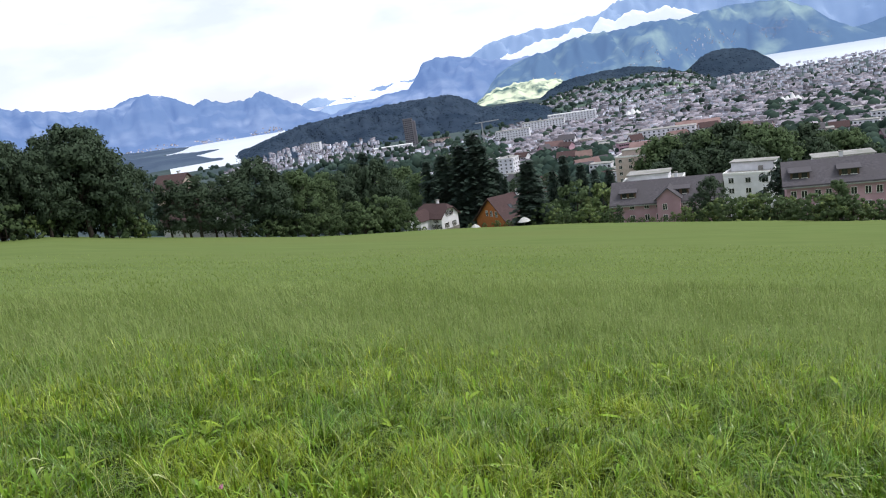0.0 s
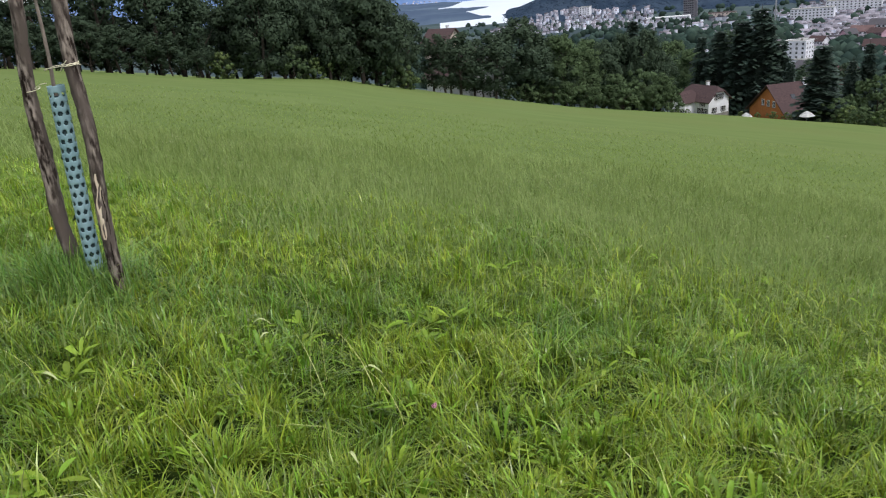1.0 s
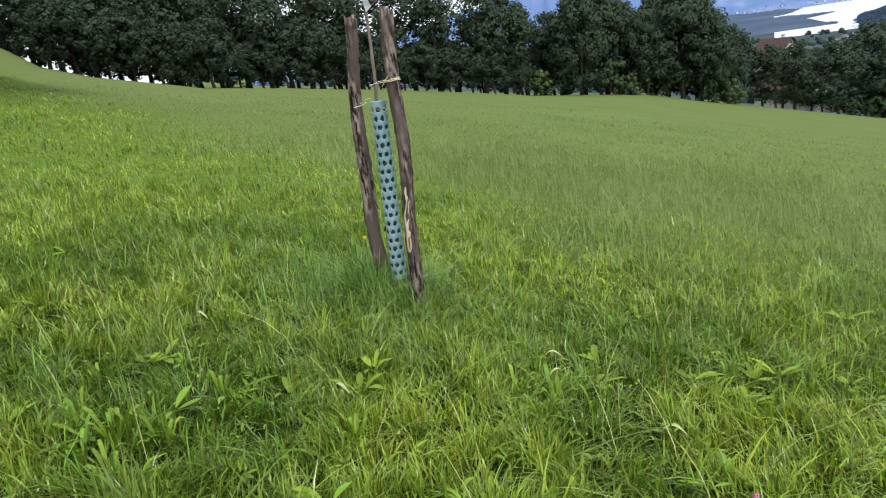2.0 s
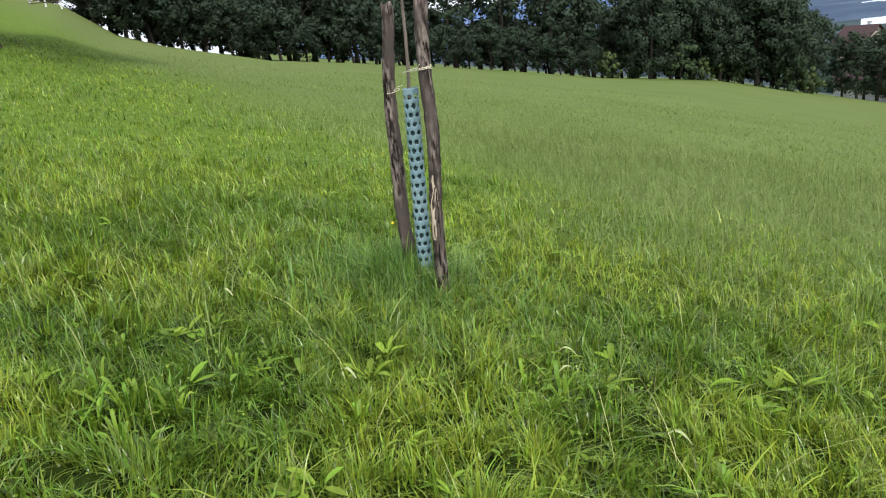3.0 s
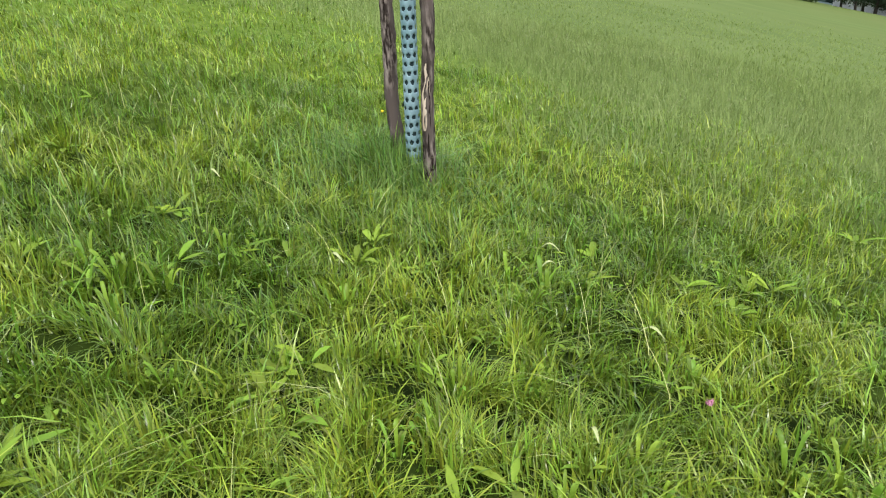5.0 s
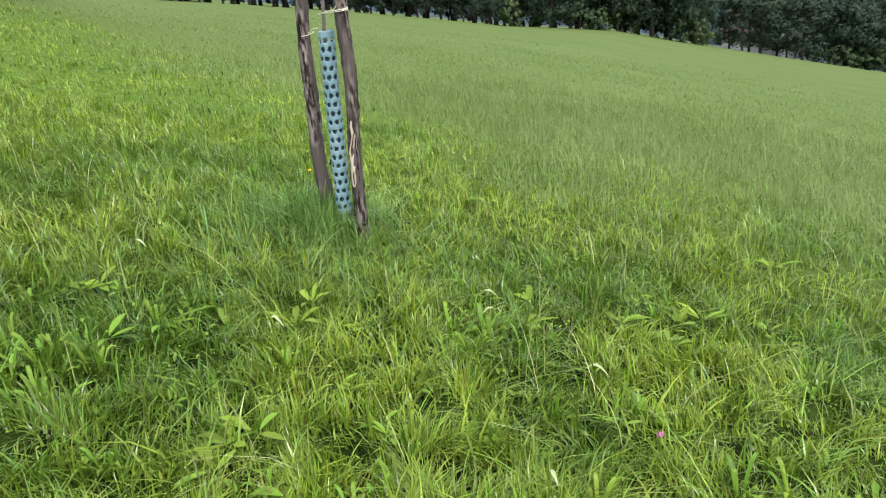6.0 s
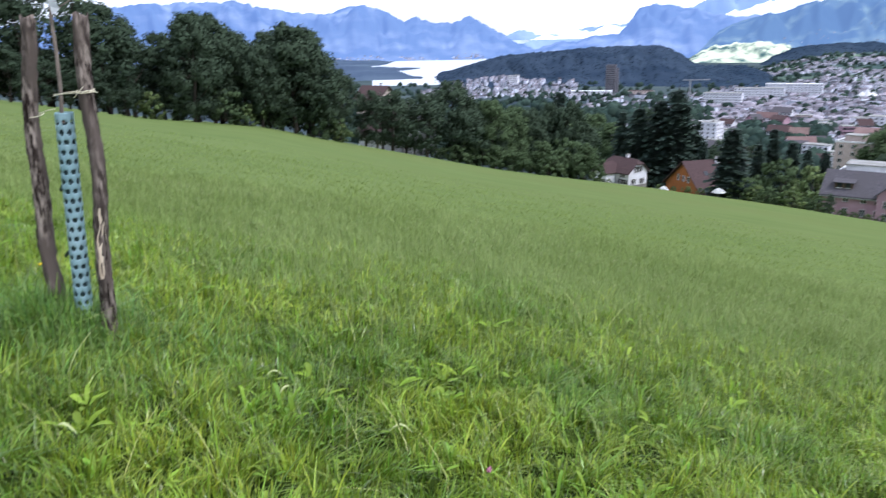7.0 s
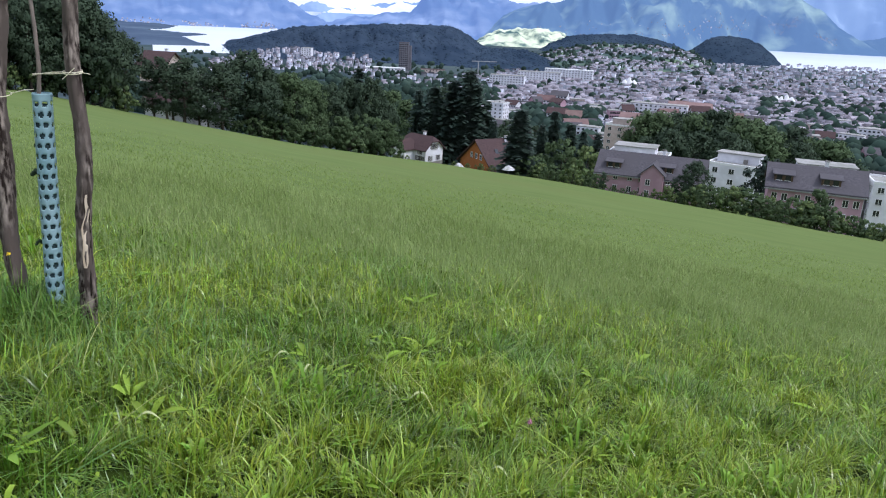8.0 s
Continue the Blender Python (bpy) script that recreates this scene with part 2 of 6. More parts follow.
M_SLOPE = material("green_upper_slope", (0.05, 0.085, 0.075), (0.15, 0.215, 0.125), 0.01, 8, 0.95, coords="World", specular=0.02, big=(0.045, 0.07, 0.075), big_scale=0.007, lo=0.42, hi=0.6)
# shore woods, with haze painted in as blue base tones
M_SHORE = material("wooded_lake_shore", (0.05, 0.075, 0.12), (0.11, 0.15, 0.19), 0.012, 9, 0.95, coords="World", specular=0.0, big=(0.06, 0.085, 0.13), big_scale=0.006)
# pale base colour stands in for the bright sky mirrored in the lake
M_WATER = material("lake_water", (0.55, 0.60, 0.66), (0.62, 0.66, 0.72), 0.002, 4, 0.35, coords="World", specular=0.8)
M_WALL_WHITE = material("white_render", (0.62, 0.62, 0.66), (0.76, 0.76, 0.80), 0.7, 7, 0.85, 0.1, 30, specular=0.1, big=(0.57, 0.57, 0.60), big_scale=0.25)
M_WALL_PINK = material("pink_render", (0.37, 0.235, 0.28), (0.45, 0.295, 0.345), 0.7, 7, 0.85, 0.1, 30, specular=0.1, big=(0.33, 0.21, 0.25), big_scale=0.2)
M_WALL_CREAM = material("cream_render", (0.42, 0.34, 0.31), (0.52, 0.43, 0.39), 0.7, 7, 0.85, specular=0.1)
M_WALL_ORANGE = material("orange_wood_cladding", (0.28, 0.10, 0.035), (0.40, 0.155, 0.055), 1.4, 7, 0.8, 0.2, 12, stretch=(6, 6, 0.6), specular=0.1)
M_STONE = material("stone_plinth", (0.14, 0.13, 0.12), (0.24, 0.23, 0.21), 2, 6, 0.9, 0.3)
M_ROOF_BROWN = material("brown_roof_tiles", (0.046, 0.030, 0.031), (0.092, 0.058, 0.056), 2.2, 7, 0.85, 0.5, 9, specular=0.15, big=(0.065, 0.042, 0.042), big_scale=0.4)
M_ROOF_GREY = material("grey_roof_tiles", (0.060, 0.056, 0.064), (0.108, 0.102, 0.113), 2.2, 7, 0.85, 0.5, 9, specular=0.15, big=(0.079, 0.074, 0.081), big_scale=0.3)
M_ROOF_FLAT = material("gravel_roof", (0.24, 0.235, 0.23), (0.36, 0.35, 0.34), 1.5, 7, 0.95, big=(0.20, 0.205, 0.18), big_scale=0.2)
M_GLASS = material("window_glass", (0.015, 0.018, 0.022), (0.03, 0.034, 0.04), 2, 2, 0.08, specular=0.7)
M_FRAME = material("white_window_frame", (0.62, 0.62, 0.62), (0.72, 0.72, 0.72), 5, 3, 0.6)
M_WOOD = material("brown_timber", (0.05, 0.032, 0.022), (0.11, 0.07, 0.045), 3, 6, 0.8, 0.3, 10)
M_SHUTTER = material("dark_shutters", (0.02, 0.016, 0.016), (0.04, 0.032, 0.03), 3, 4, 0.7)
M_CANVAS = material("white_canvas", (0.72, 0.72, 0.72), (0.82, 0.82, 0.82), 3, 4, 0.8, translucent=0.2)
M_METAL = material("grey_metal", (0.25, 0.26, 0.27), (0.36, 0.37, 0.38), 6, 4, 0.5, metal=0.6)
M_TOWER = material("tower_concrete", (0.125, 0.122, 0.14), (0.17, 0.165, 0.182), 0.2, 5, 0.9, specular=0.05)
# town walls and roofs carry the lavender cast of haze in their colour
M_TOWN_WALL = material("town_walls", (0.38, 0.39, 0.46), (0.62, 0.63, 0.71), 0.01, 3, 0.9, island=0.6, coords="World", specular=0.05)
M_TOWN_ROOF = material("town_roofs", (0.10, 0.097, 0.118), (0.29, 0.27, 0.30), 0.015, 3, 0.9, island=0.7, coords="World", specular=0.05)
M_RED_ROOF = material("red_roof_tiles", (0.15, 0.10, 0.094), (0.21, 0.145, 0.134), 0.3, 5, 0.9, random_tint=0.25, specular=0.05)

# ---------------------------------------------------------------- building blocks
rng = np.random.default_rng(7)


def mesh_of(name, verts, faces, mat=None, smooth=False):
    """A mesh from arrays; faces all of one size."""
    me = bpy.data.meshes.new(name)
    verts, faces = np.asarray(verts, np.float32), np.asarray(faces, np.int32)
    me.vertices.add(len(verts))
    me.vertices.foreach_set("co", verts.ravel())
    k = faces.shape[1]
    me.loops.add(faces.size)
    me.loops.foreach_set("vertex_index", faces.ravel())
    me.polygons.add(len(faces))
    me.polygons.foreach_set("loop_start", np.arange(0, faces.size, k, dtype=np.int32))
    me.polygons.foreach_set("loop_total", np.full(len(faces), k, np.int32))
    if smooth:
        me.polygons.foreach_set("use_smooth", np.ones(len(faces), bool))
    me.update(calc_edges=True)
    if mat:
        me.materials.append(mat)
    return me


def part(name, bm, mat, parent, label=""):
    """One mesh object under a thing or a part; bm is a bmesh or a mesh."""
    if isinstance(bm, bmesh.types.BMesh):
        me = bpy.data.meshes.new(name)
        bm.to_mesh(me)
        bm.free()
        me.materials.append(mat)
    else:
        me = bm
    ob = new(name, me)
    ob.parent = parent
    return tagged(ob, label)


def thing(name, label, category, group="", m=None):
    ob = new(name)
    ob.empty_display_size = 0.2
    if m is not None:
        ob.matrix_basis = m
    return tagged(ob, label, category, group)


def box(bm, x0, y0, z0, x1, y1, z1, bevel=0.0):
    made = bmesh.ops.create_cube(bm, size=1, matrix=Matrix.LocRotScale(((x0 + x1) / 2, (y0 + y1) / 2, (z0 + z1) / 2), None, (abs(x1 - x0), abs(y1 - y0), abs(z1 - z0))))
    if bevel:
        edges = list({e for v in made["verts"] for e in v.link_edges})
        bmesh.ops.bevel(bm, geom=edges, offset=bevel, segments=1, affect="EDGES")
    return bm


def boxed(*args):
    return box(bmesh.new(), *args)


def tube_along(bm, points, radii, sides=8, cap=True):
    """A round limb along points."""
    rings = []
    for i, p in enumerate(points):
        a = Vector(points[min(i + 1, len(points) - 1)]) - Vector(points[max(i - 1, 0)])
        q = a.to_track_quat("Z", "Y")
        rings.append([bm.verts.new(Vector(p) + q @ Vector((math.cos(2 * math.pi * k / sides) * radii[i], math.sin(2 * math.pi * k / sides) * radii[i], 0))) for k in range(sides)])
    for a, b in zip(rings, rings[1:]):
        for k in range(sides):
            bm.faces.new((a[k], a[(k + 1) % sides], b[(k + 1) % sides], b[k]))
    if cap:
        bm.faces.new(rings[-1])
        bm.faces.new(rings[0][::-1])
    return bm


def smooth_noise(x, y, seed=0.0):
    """A cheap even noise of about -1 to 1, one unit across."""
    return (np.sin(x * 1.7 + 3.1 * np.sin(y * 0.9 + seed) + seed) + np.sin(y * 1.9 + 2.3 * np.sin(x * 1.1 - seed * 1.7)) + np.sin((x + y) * 0.83 + 1.9 * np.sin((x - y) * 1.3 + seed * 0.6))) / 3


# ---------------------------------------------------------------- the lie of the land
VALLEY = -78.0
EDGE_AZ = (-180, -110, -80, -73, -70, -67, -60, -54, -48, -36, -28, -20, -10, 0, 10, 20, 30, 40, 110, 180)
EDGE_R = (90, 85, 80, 78, 79.6, 81.2, 85, 90, 95, 105, 112, 125, 140, 150, 150, 140, 120, 110, 95, 90)
TRIM = (0, 0.2, 1.41, 1.27, -0.44, -0.9, -1.26, -0.84, -0.51, -0.13, 0.45, 0.05, -0.38, -0.25, -0.17, -0.2, -0.14, -0.1, 0, 0)


def meadow_edge(az):
    return np.interp(az, EDGE_AZ, EDGE_R)


def ground_z(x, y):
    """Height of the ground: a tilted, slightly hollow meadow, a slope below it, then the flat valley."""
    x, y = np.asarray(x, float), np.asarray(y, float)
    r, az = np.hypot(x, y) + 1e-6, np.degrees(np.arctan2(x, y))
    edge = meadow_edge(az)
    k = np.minimum(1, edge / r)
    u, v = x * k, y * k
    rr = r * k
    z = -0.14603 * u - 0.18088 * v + (-0.00035 * u * u + 0.01776 * u * v + 0.00479 * v * v) / 100
    z += rr * np.radians(np.interp(az, EDGE_AZ, TRIM)) * rr / edge
    fall = np.clip(z / rr, -0.3, 0.3)
    fall = np.where(fall < 0, fall - 0.012, 0.25 * fall)
    z = z + (r - rr) * fall
    z += 0.035 * smooth_noise(x * 0.6, y * 0.6, 1.3) * np.clip(r / 6, 0, 1) + 0.12 * smooth_noise(x * 0.11, y * 0.11, 4.0) * np.clip((r - 8) / 30, 0, 1)
    s = 7.0
    return VALLEY + s * np.logaddexp(0, np.clip((z - VALLEY) / s, -60, 60))


def pol(az, r):
    return r * math.sin(radians(az)), r * math.cos(radians(az))


def on_ground(az, r, turn=0.0, sink=0.0, scale=1.0):
    x, y = pol(az, r)
    return Matrix.LocRotScale((x, y, float(ground_z(x, y)) - sink), Euler((0, 0, radians(turn))), (scale,) * 3 if not isinstance(scale, tuple) else scale)


def height_to(az, r, elevation):
    """How tall a thing at that place is whose top shows at that angle over the level."""
    x, y = pol(az, r)
    return 1.5 + r * math.tan(radians(elevation)) - float(ground_z(x, y))


# ground: one sheet from under the camera to the foot of the mountains
azs = np.concatenate([np.linspace(-180, -92, 60, endpoint=False), np.linspace(-92, 50, 330, endpoint=False), np.linspace(50, 180, 70, endpoint=False)])
rs = np.concatenate([[0.002, 0.25], np.geomspace(0.5, 60, 90), np.geomspace(63, 400, 70), np.geomspace(415, 4900, 50)])
A, Rr = np.meshgrid(np.radians(azs), rs)
gx, gy = Rr * np.sin(A), Rr * np.cos(A)
gz = ground_z(gx, gy)
lake_left = (np.degrees(A) > -16.9) & (np.degrees(A) < -7.5) & (Rr > 1500 + 55 * np.abs(np.degrees(A) + 16.6))
lake_right = (np.degrees(A) > 23) & (np.degrees(A) < 60) & (Rr > 2360)
gz = np.where(lake_left | lake_right, VALLEY - 6.0, gz)
na, nr = len(azs), len(rs)
idx = np.arange(na * nr).reshape(nr, na)
nxt = np.roll(idx, -1, axis=1)
quads = np.stack([idx[:-1], nxt[:-1], nxt[1:], idx[1:]], -1).reshape(-1, 4)[:, ::-1]
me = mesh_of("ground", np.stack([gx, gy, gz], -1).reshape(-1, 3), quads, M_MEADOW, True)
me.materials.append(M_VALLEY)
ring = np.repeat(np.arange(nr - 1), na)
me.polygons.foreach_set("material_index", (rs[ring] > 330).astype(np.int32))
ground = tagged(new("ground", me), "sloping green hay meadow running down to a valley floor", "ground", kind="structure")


def water(name, az0, az1, r0, r1, label):
    a = np.radians(np.linspace(az0, az1, 24))
    v = np.concatenate([np.stack([r * np.sin(a), r * np.cos(a), np.full(24, VALLEY + 0.4)], -1) for r in np.linspace(r0, r1, 10)])
    i = np.arange(240).reshape(10, 24)
    f = np.stack([i[:-1, :-1], i[:-1, 1:], i[1:, 1:], i[1:, :-1]], -1).reshape(-1, 4)[:, ::-1]
    return tagged(new(name, mesh_of(name, v, f, M_WATER)), label, "lake", kind="structure")


water("water_1", -19.2, -6, 1480, 4600, "pale bright lake between hills")
water("water_2", 20, 48, 2100, 4700, "pale bright lake beyond the town")


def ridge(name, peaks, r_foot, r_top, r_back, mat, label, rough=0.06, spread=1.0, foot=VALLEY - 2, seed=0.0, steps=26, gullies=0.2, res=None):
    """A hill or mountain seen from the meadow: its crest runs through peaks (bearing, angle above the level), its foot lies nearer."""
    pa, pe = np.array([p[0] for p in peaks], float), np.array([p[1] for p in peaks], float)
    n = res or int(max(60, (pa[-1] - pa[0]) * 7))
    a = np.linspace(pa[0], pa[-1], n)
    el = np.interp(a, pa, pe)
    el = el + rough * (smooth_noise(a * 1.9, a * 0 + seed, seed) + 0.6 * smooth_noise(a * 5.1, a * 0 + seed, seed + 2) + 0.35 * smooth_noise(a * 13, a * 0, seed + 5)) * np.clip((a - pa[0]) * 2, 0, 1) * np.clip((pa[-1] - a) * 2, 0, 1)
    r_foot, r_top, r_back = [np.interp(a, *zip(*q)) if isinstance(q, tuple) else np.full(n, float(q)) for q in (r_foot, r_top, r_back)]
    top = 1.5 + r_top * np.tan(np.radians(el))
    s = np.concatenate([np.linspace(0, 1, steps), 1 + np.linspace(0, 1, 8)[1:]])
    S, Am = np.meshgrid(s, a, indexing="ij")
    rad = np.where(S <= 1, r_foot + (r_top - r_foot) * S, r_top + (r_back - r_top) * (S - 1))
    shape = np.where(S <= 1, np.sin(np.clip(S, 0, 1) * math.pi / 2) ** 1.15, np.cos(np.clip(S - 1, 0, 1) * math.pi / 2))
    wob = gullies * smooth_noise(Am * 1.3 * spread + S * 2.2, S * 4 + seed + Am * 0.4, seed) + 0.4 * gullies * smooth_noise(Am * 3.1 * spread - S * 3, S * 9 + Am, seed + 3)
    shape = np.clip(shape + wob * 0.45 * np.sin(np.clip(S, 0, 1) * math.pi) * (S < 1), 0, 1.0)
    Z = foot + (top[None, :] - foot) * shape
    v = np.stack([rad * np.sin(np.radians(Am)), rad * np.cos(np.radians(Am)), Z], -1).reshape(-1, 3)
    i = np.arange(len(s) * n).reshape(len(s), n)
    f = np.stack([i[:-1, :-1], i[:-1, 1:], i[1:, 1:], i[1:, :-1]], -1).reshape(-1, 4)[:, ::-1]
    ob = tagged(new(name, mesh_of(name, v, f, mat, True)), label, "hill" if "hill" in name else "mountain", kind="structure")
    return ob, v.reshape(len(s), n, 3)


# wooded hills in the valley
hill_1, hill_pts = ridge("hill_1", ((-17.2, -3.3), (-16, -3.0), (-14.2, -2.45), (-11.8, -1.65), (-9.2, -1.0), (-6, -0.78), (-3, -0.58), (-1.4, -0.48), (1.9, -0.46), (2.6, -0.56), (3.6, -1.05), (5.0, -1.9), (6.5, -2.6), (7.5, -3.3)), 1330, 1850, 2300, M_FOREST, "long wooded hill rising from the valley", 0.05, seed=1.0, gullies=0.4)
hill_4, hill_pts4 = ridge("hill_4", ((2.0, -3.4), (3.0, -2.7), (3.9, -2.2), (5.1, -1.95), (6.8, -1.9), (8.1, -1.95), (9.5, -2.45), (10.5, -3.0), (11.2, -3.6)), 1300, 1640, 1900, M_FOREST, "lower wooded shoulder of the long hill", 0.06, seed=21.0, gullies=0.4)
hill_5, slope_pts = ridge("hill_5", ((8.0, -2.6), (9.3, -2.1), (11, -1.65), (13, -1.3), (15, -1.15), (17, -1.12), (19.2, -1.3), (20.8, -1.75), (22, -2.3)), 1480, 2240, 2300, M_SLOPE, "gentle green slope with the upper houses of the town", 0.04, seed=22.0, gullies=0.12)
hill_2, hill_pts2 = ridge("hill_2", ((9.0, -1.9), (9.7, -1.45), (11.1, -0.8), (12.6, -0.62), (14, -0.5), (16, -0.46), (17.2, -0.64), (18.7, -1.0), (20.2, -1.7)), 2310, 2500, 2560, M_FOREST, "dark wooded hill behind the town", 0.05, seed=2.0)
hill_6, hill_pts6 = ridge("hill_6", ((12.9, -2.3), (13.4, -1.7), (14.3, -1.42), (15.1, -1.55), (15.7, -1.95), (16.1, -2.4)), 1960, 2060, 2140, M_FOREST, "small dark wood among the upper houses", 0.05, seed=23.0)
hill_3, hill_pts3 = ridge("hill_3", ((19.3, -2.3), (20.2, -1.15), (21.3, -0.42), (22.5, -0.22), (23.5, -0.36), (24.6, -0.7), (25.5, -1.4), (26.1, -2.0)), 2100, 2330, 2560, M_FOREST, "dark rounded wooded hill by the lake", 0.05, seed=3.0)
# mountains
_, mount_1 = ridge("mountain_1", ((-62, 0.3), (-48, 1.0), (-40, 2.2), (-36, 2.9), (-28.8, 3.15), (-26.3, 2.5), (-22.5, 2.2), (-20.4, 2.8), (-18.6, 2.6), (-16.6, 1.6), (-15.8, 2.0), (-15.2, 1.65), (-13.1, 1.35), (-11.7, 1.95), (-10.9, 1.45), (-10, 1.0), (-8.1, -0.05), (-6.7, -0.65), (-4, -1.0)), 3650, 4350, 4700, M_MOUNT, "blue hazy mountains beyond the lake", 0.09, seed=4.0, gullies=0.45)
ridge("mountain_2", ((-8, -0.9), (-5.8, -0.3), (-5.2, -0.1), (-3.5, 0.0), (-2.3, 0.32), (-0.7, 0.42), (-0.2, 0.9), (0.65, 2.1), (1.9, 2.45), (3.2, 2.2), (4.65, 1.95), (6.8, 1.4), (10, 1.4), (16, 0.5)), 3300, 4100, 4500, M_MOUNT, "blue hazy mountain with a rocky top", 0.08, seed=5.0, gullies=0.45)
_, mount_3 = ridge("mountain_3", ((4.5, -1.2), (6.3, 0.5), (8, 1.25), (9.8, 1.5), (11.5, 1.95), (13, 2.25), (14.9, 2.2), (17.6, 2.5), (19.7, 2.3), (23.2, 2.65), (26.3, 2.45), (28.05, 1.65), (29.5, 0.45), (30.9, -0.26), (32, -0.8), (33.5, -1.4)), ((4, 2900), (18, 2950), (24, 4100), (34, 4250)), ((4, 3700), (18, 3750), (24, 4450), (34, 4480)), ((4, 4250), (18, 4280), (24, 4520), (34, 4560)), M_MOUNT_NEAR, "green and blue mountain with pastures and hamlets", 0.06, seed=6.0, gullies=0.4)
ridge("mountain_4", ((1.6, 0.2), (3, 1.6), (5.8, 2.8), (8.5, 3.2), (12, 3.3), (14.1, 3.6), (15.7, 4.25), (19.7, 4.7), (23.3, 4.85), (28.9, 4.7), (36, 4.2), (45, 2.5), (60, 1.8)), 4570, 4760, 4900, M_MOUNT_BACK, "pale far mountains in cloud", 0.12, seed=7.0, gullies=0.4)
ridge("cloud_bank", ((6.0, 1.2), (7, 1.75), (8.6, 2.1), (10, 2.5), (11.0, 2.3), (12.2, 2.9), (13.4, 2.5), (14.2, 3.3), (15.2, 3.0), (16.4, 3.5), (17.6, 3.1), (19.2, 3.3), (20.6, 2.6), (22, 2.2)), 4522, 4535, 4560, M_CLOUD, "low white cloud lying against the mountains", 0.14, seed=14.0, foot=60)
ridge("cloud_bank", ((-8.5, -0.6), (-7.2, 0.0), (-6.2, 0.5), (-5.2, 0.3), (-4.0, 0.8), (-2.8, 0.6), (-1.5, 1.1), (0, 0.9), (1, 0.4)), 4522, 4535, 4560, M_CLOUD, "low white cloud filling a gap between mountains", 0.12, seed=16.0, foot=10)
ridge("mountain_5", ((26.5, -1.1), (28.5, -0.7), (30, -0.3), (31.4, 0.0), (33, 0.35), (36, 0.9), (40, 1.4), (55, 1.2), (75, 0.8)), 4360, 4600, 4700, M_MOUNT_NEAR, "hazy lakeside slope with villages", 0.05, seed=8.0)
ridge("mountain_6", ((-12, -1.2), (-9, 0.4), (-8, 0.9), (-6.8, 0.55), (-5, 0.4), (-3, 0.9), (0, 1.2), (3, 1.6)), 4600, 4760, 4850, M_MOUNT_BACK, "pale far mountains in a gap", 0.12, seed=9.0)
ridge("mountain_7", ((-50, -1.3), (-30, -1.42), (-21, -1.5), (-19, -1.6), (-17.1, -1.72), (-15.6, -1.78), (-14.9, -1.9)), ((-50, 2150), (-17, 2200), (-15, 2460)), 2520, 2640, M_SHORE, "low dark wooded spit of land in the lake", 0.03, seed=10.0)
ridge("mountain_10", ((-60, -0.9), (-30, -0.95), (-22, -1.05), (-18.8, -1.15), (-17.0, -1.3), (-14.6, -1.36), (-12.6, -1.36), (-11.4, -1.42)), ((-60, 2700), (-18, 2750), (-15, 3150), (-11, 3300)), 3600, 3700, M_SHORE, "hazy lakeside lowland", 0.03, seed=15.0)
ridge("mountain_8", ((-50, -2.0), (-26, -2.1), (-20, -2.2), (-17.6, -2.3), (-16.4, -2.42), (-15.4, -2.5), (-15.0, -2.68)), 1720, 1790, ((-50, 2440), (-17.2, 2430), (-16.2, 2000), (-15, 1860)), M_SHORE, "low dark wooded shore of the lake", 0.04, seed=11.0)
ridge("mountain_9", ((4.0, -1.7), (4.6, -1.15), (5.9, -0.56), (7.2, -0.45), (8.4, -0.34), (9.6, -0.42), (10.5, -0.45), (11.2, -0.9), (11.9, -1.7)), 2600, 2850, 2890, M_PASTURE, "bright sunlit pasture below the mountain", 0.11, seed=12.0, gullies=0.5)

# ---------------------------------------------------------------- trees
def leaf_cloud(centres, radii, per, size, seed, up=0.3, flat=0.0):
    """Small leaf clumps, each a bent pair of facets, scattered in blobs."""
    g = np.random.default_rng(seed)
    n = len(centres) * per
    c = np.repeat(np.asarray(centres, float), per, axis=0)
    r = np.repeat(np.asarray(radii, float), per)
    d = g.normal(size=(n, 3))
    d /= np.linalg.norm(d, axis=1)[:, None]
    pos = c + d * (r * g.uniform(0.1, 1.55, n) ** 0.8)[:, None] * np.array([1, 1, 0.8 - flat])
    nrm = d + g.normal(size=(n, 3)) * 0.45 + np.array([0, 0, up * 0.7])
    nrm /= np.linalg.norm(nrm, axis=1)[:, None]
    t = np.cross(nrm, g.normal(size=(n, 3)))
    t /= np.linalg.norm(t, axis=1)[:, None]
    b = np.cross(nrm, t)
    s = (size * g.uniform(0.55, 1.35, n))[:, None]
    v = np.stack([pos - t * s, pos - b * s * 0.7 + t * s * 0.4, pos + b * s * 0.75 + t * s * 0.5 - nrm * s * 0.1], 1)[:, ::-1]
    v = np.where((np.einsum("ij,ij->i", np.cross(v[:, 1] - v[:, 0], v[:, 2] - v[:, 0]), nrm) < 0)[:, None, None], v[:, ::-1], v)
    f = np.arange(n)[:, None] * 3 + np.array([0, 1, 2])
    middle = np.mean(np.asarray(centres, float), 0) * np.array([1, 1, 0.7])
    out = pos - middle
    out /= np.linalg.norm(out, axis=1)[:, None] + 1e-6
    soft = 0.75 * d + 0.6 * out + 0.25 * nrm + np.array([0, 0, 0.15])
    soft /= np.linalg.norm(soft, axis=1)[:, None]
    return v.reshape(-1, 3), f, np.repeat(soft, 3, axis=0)


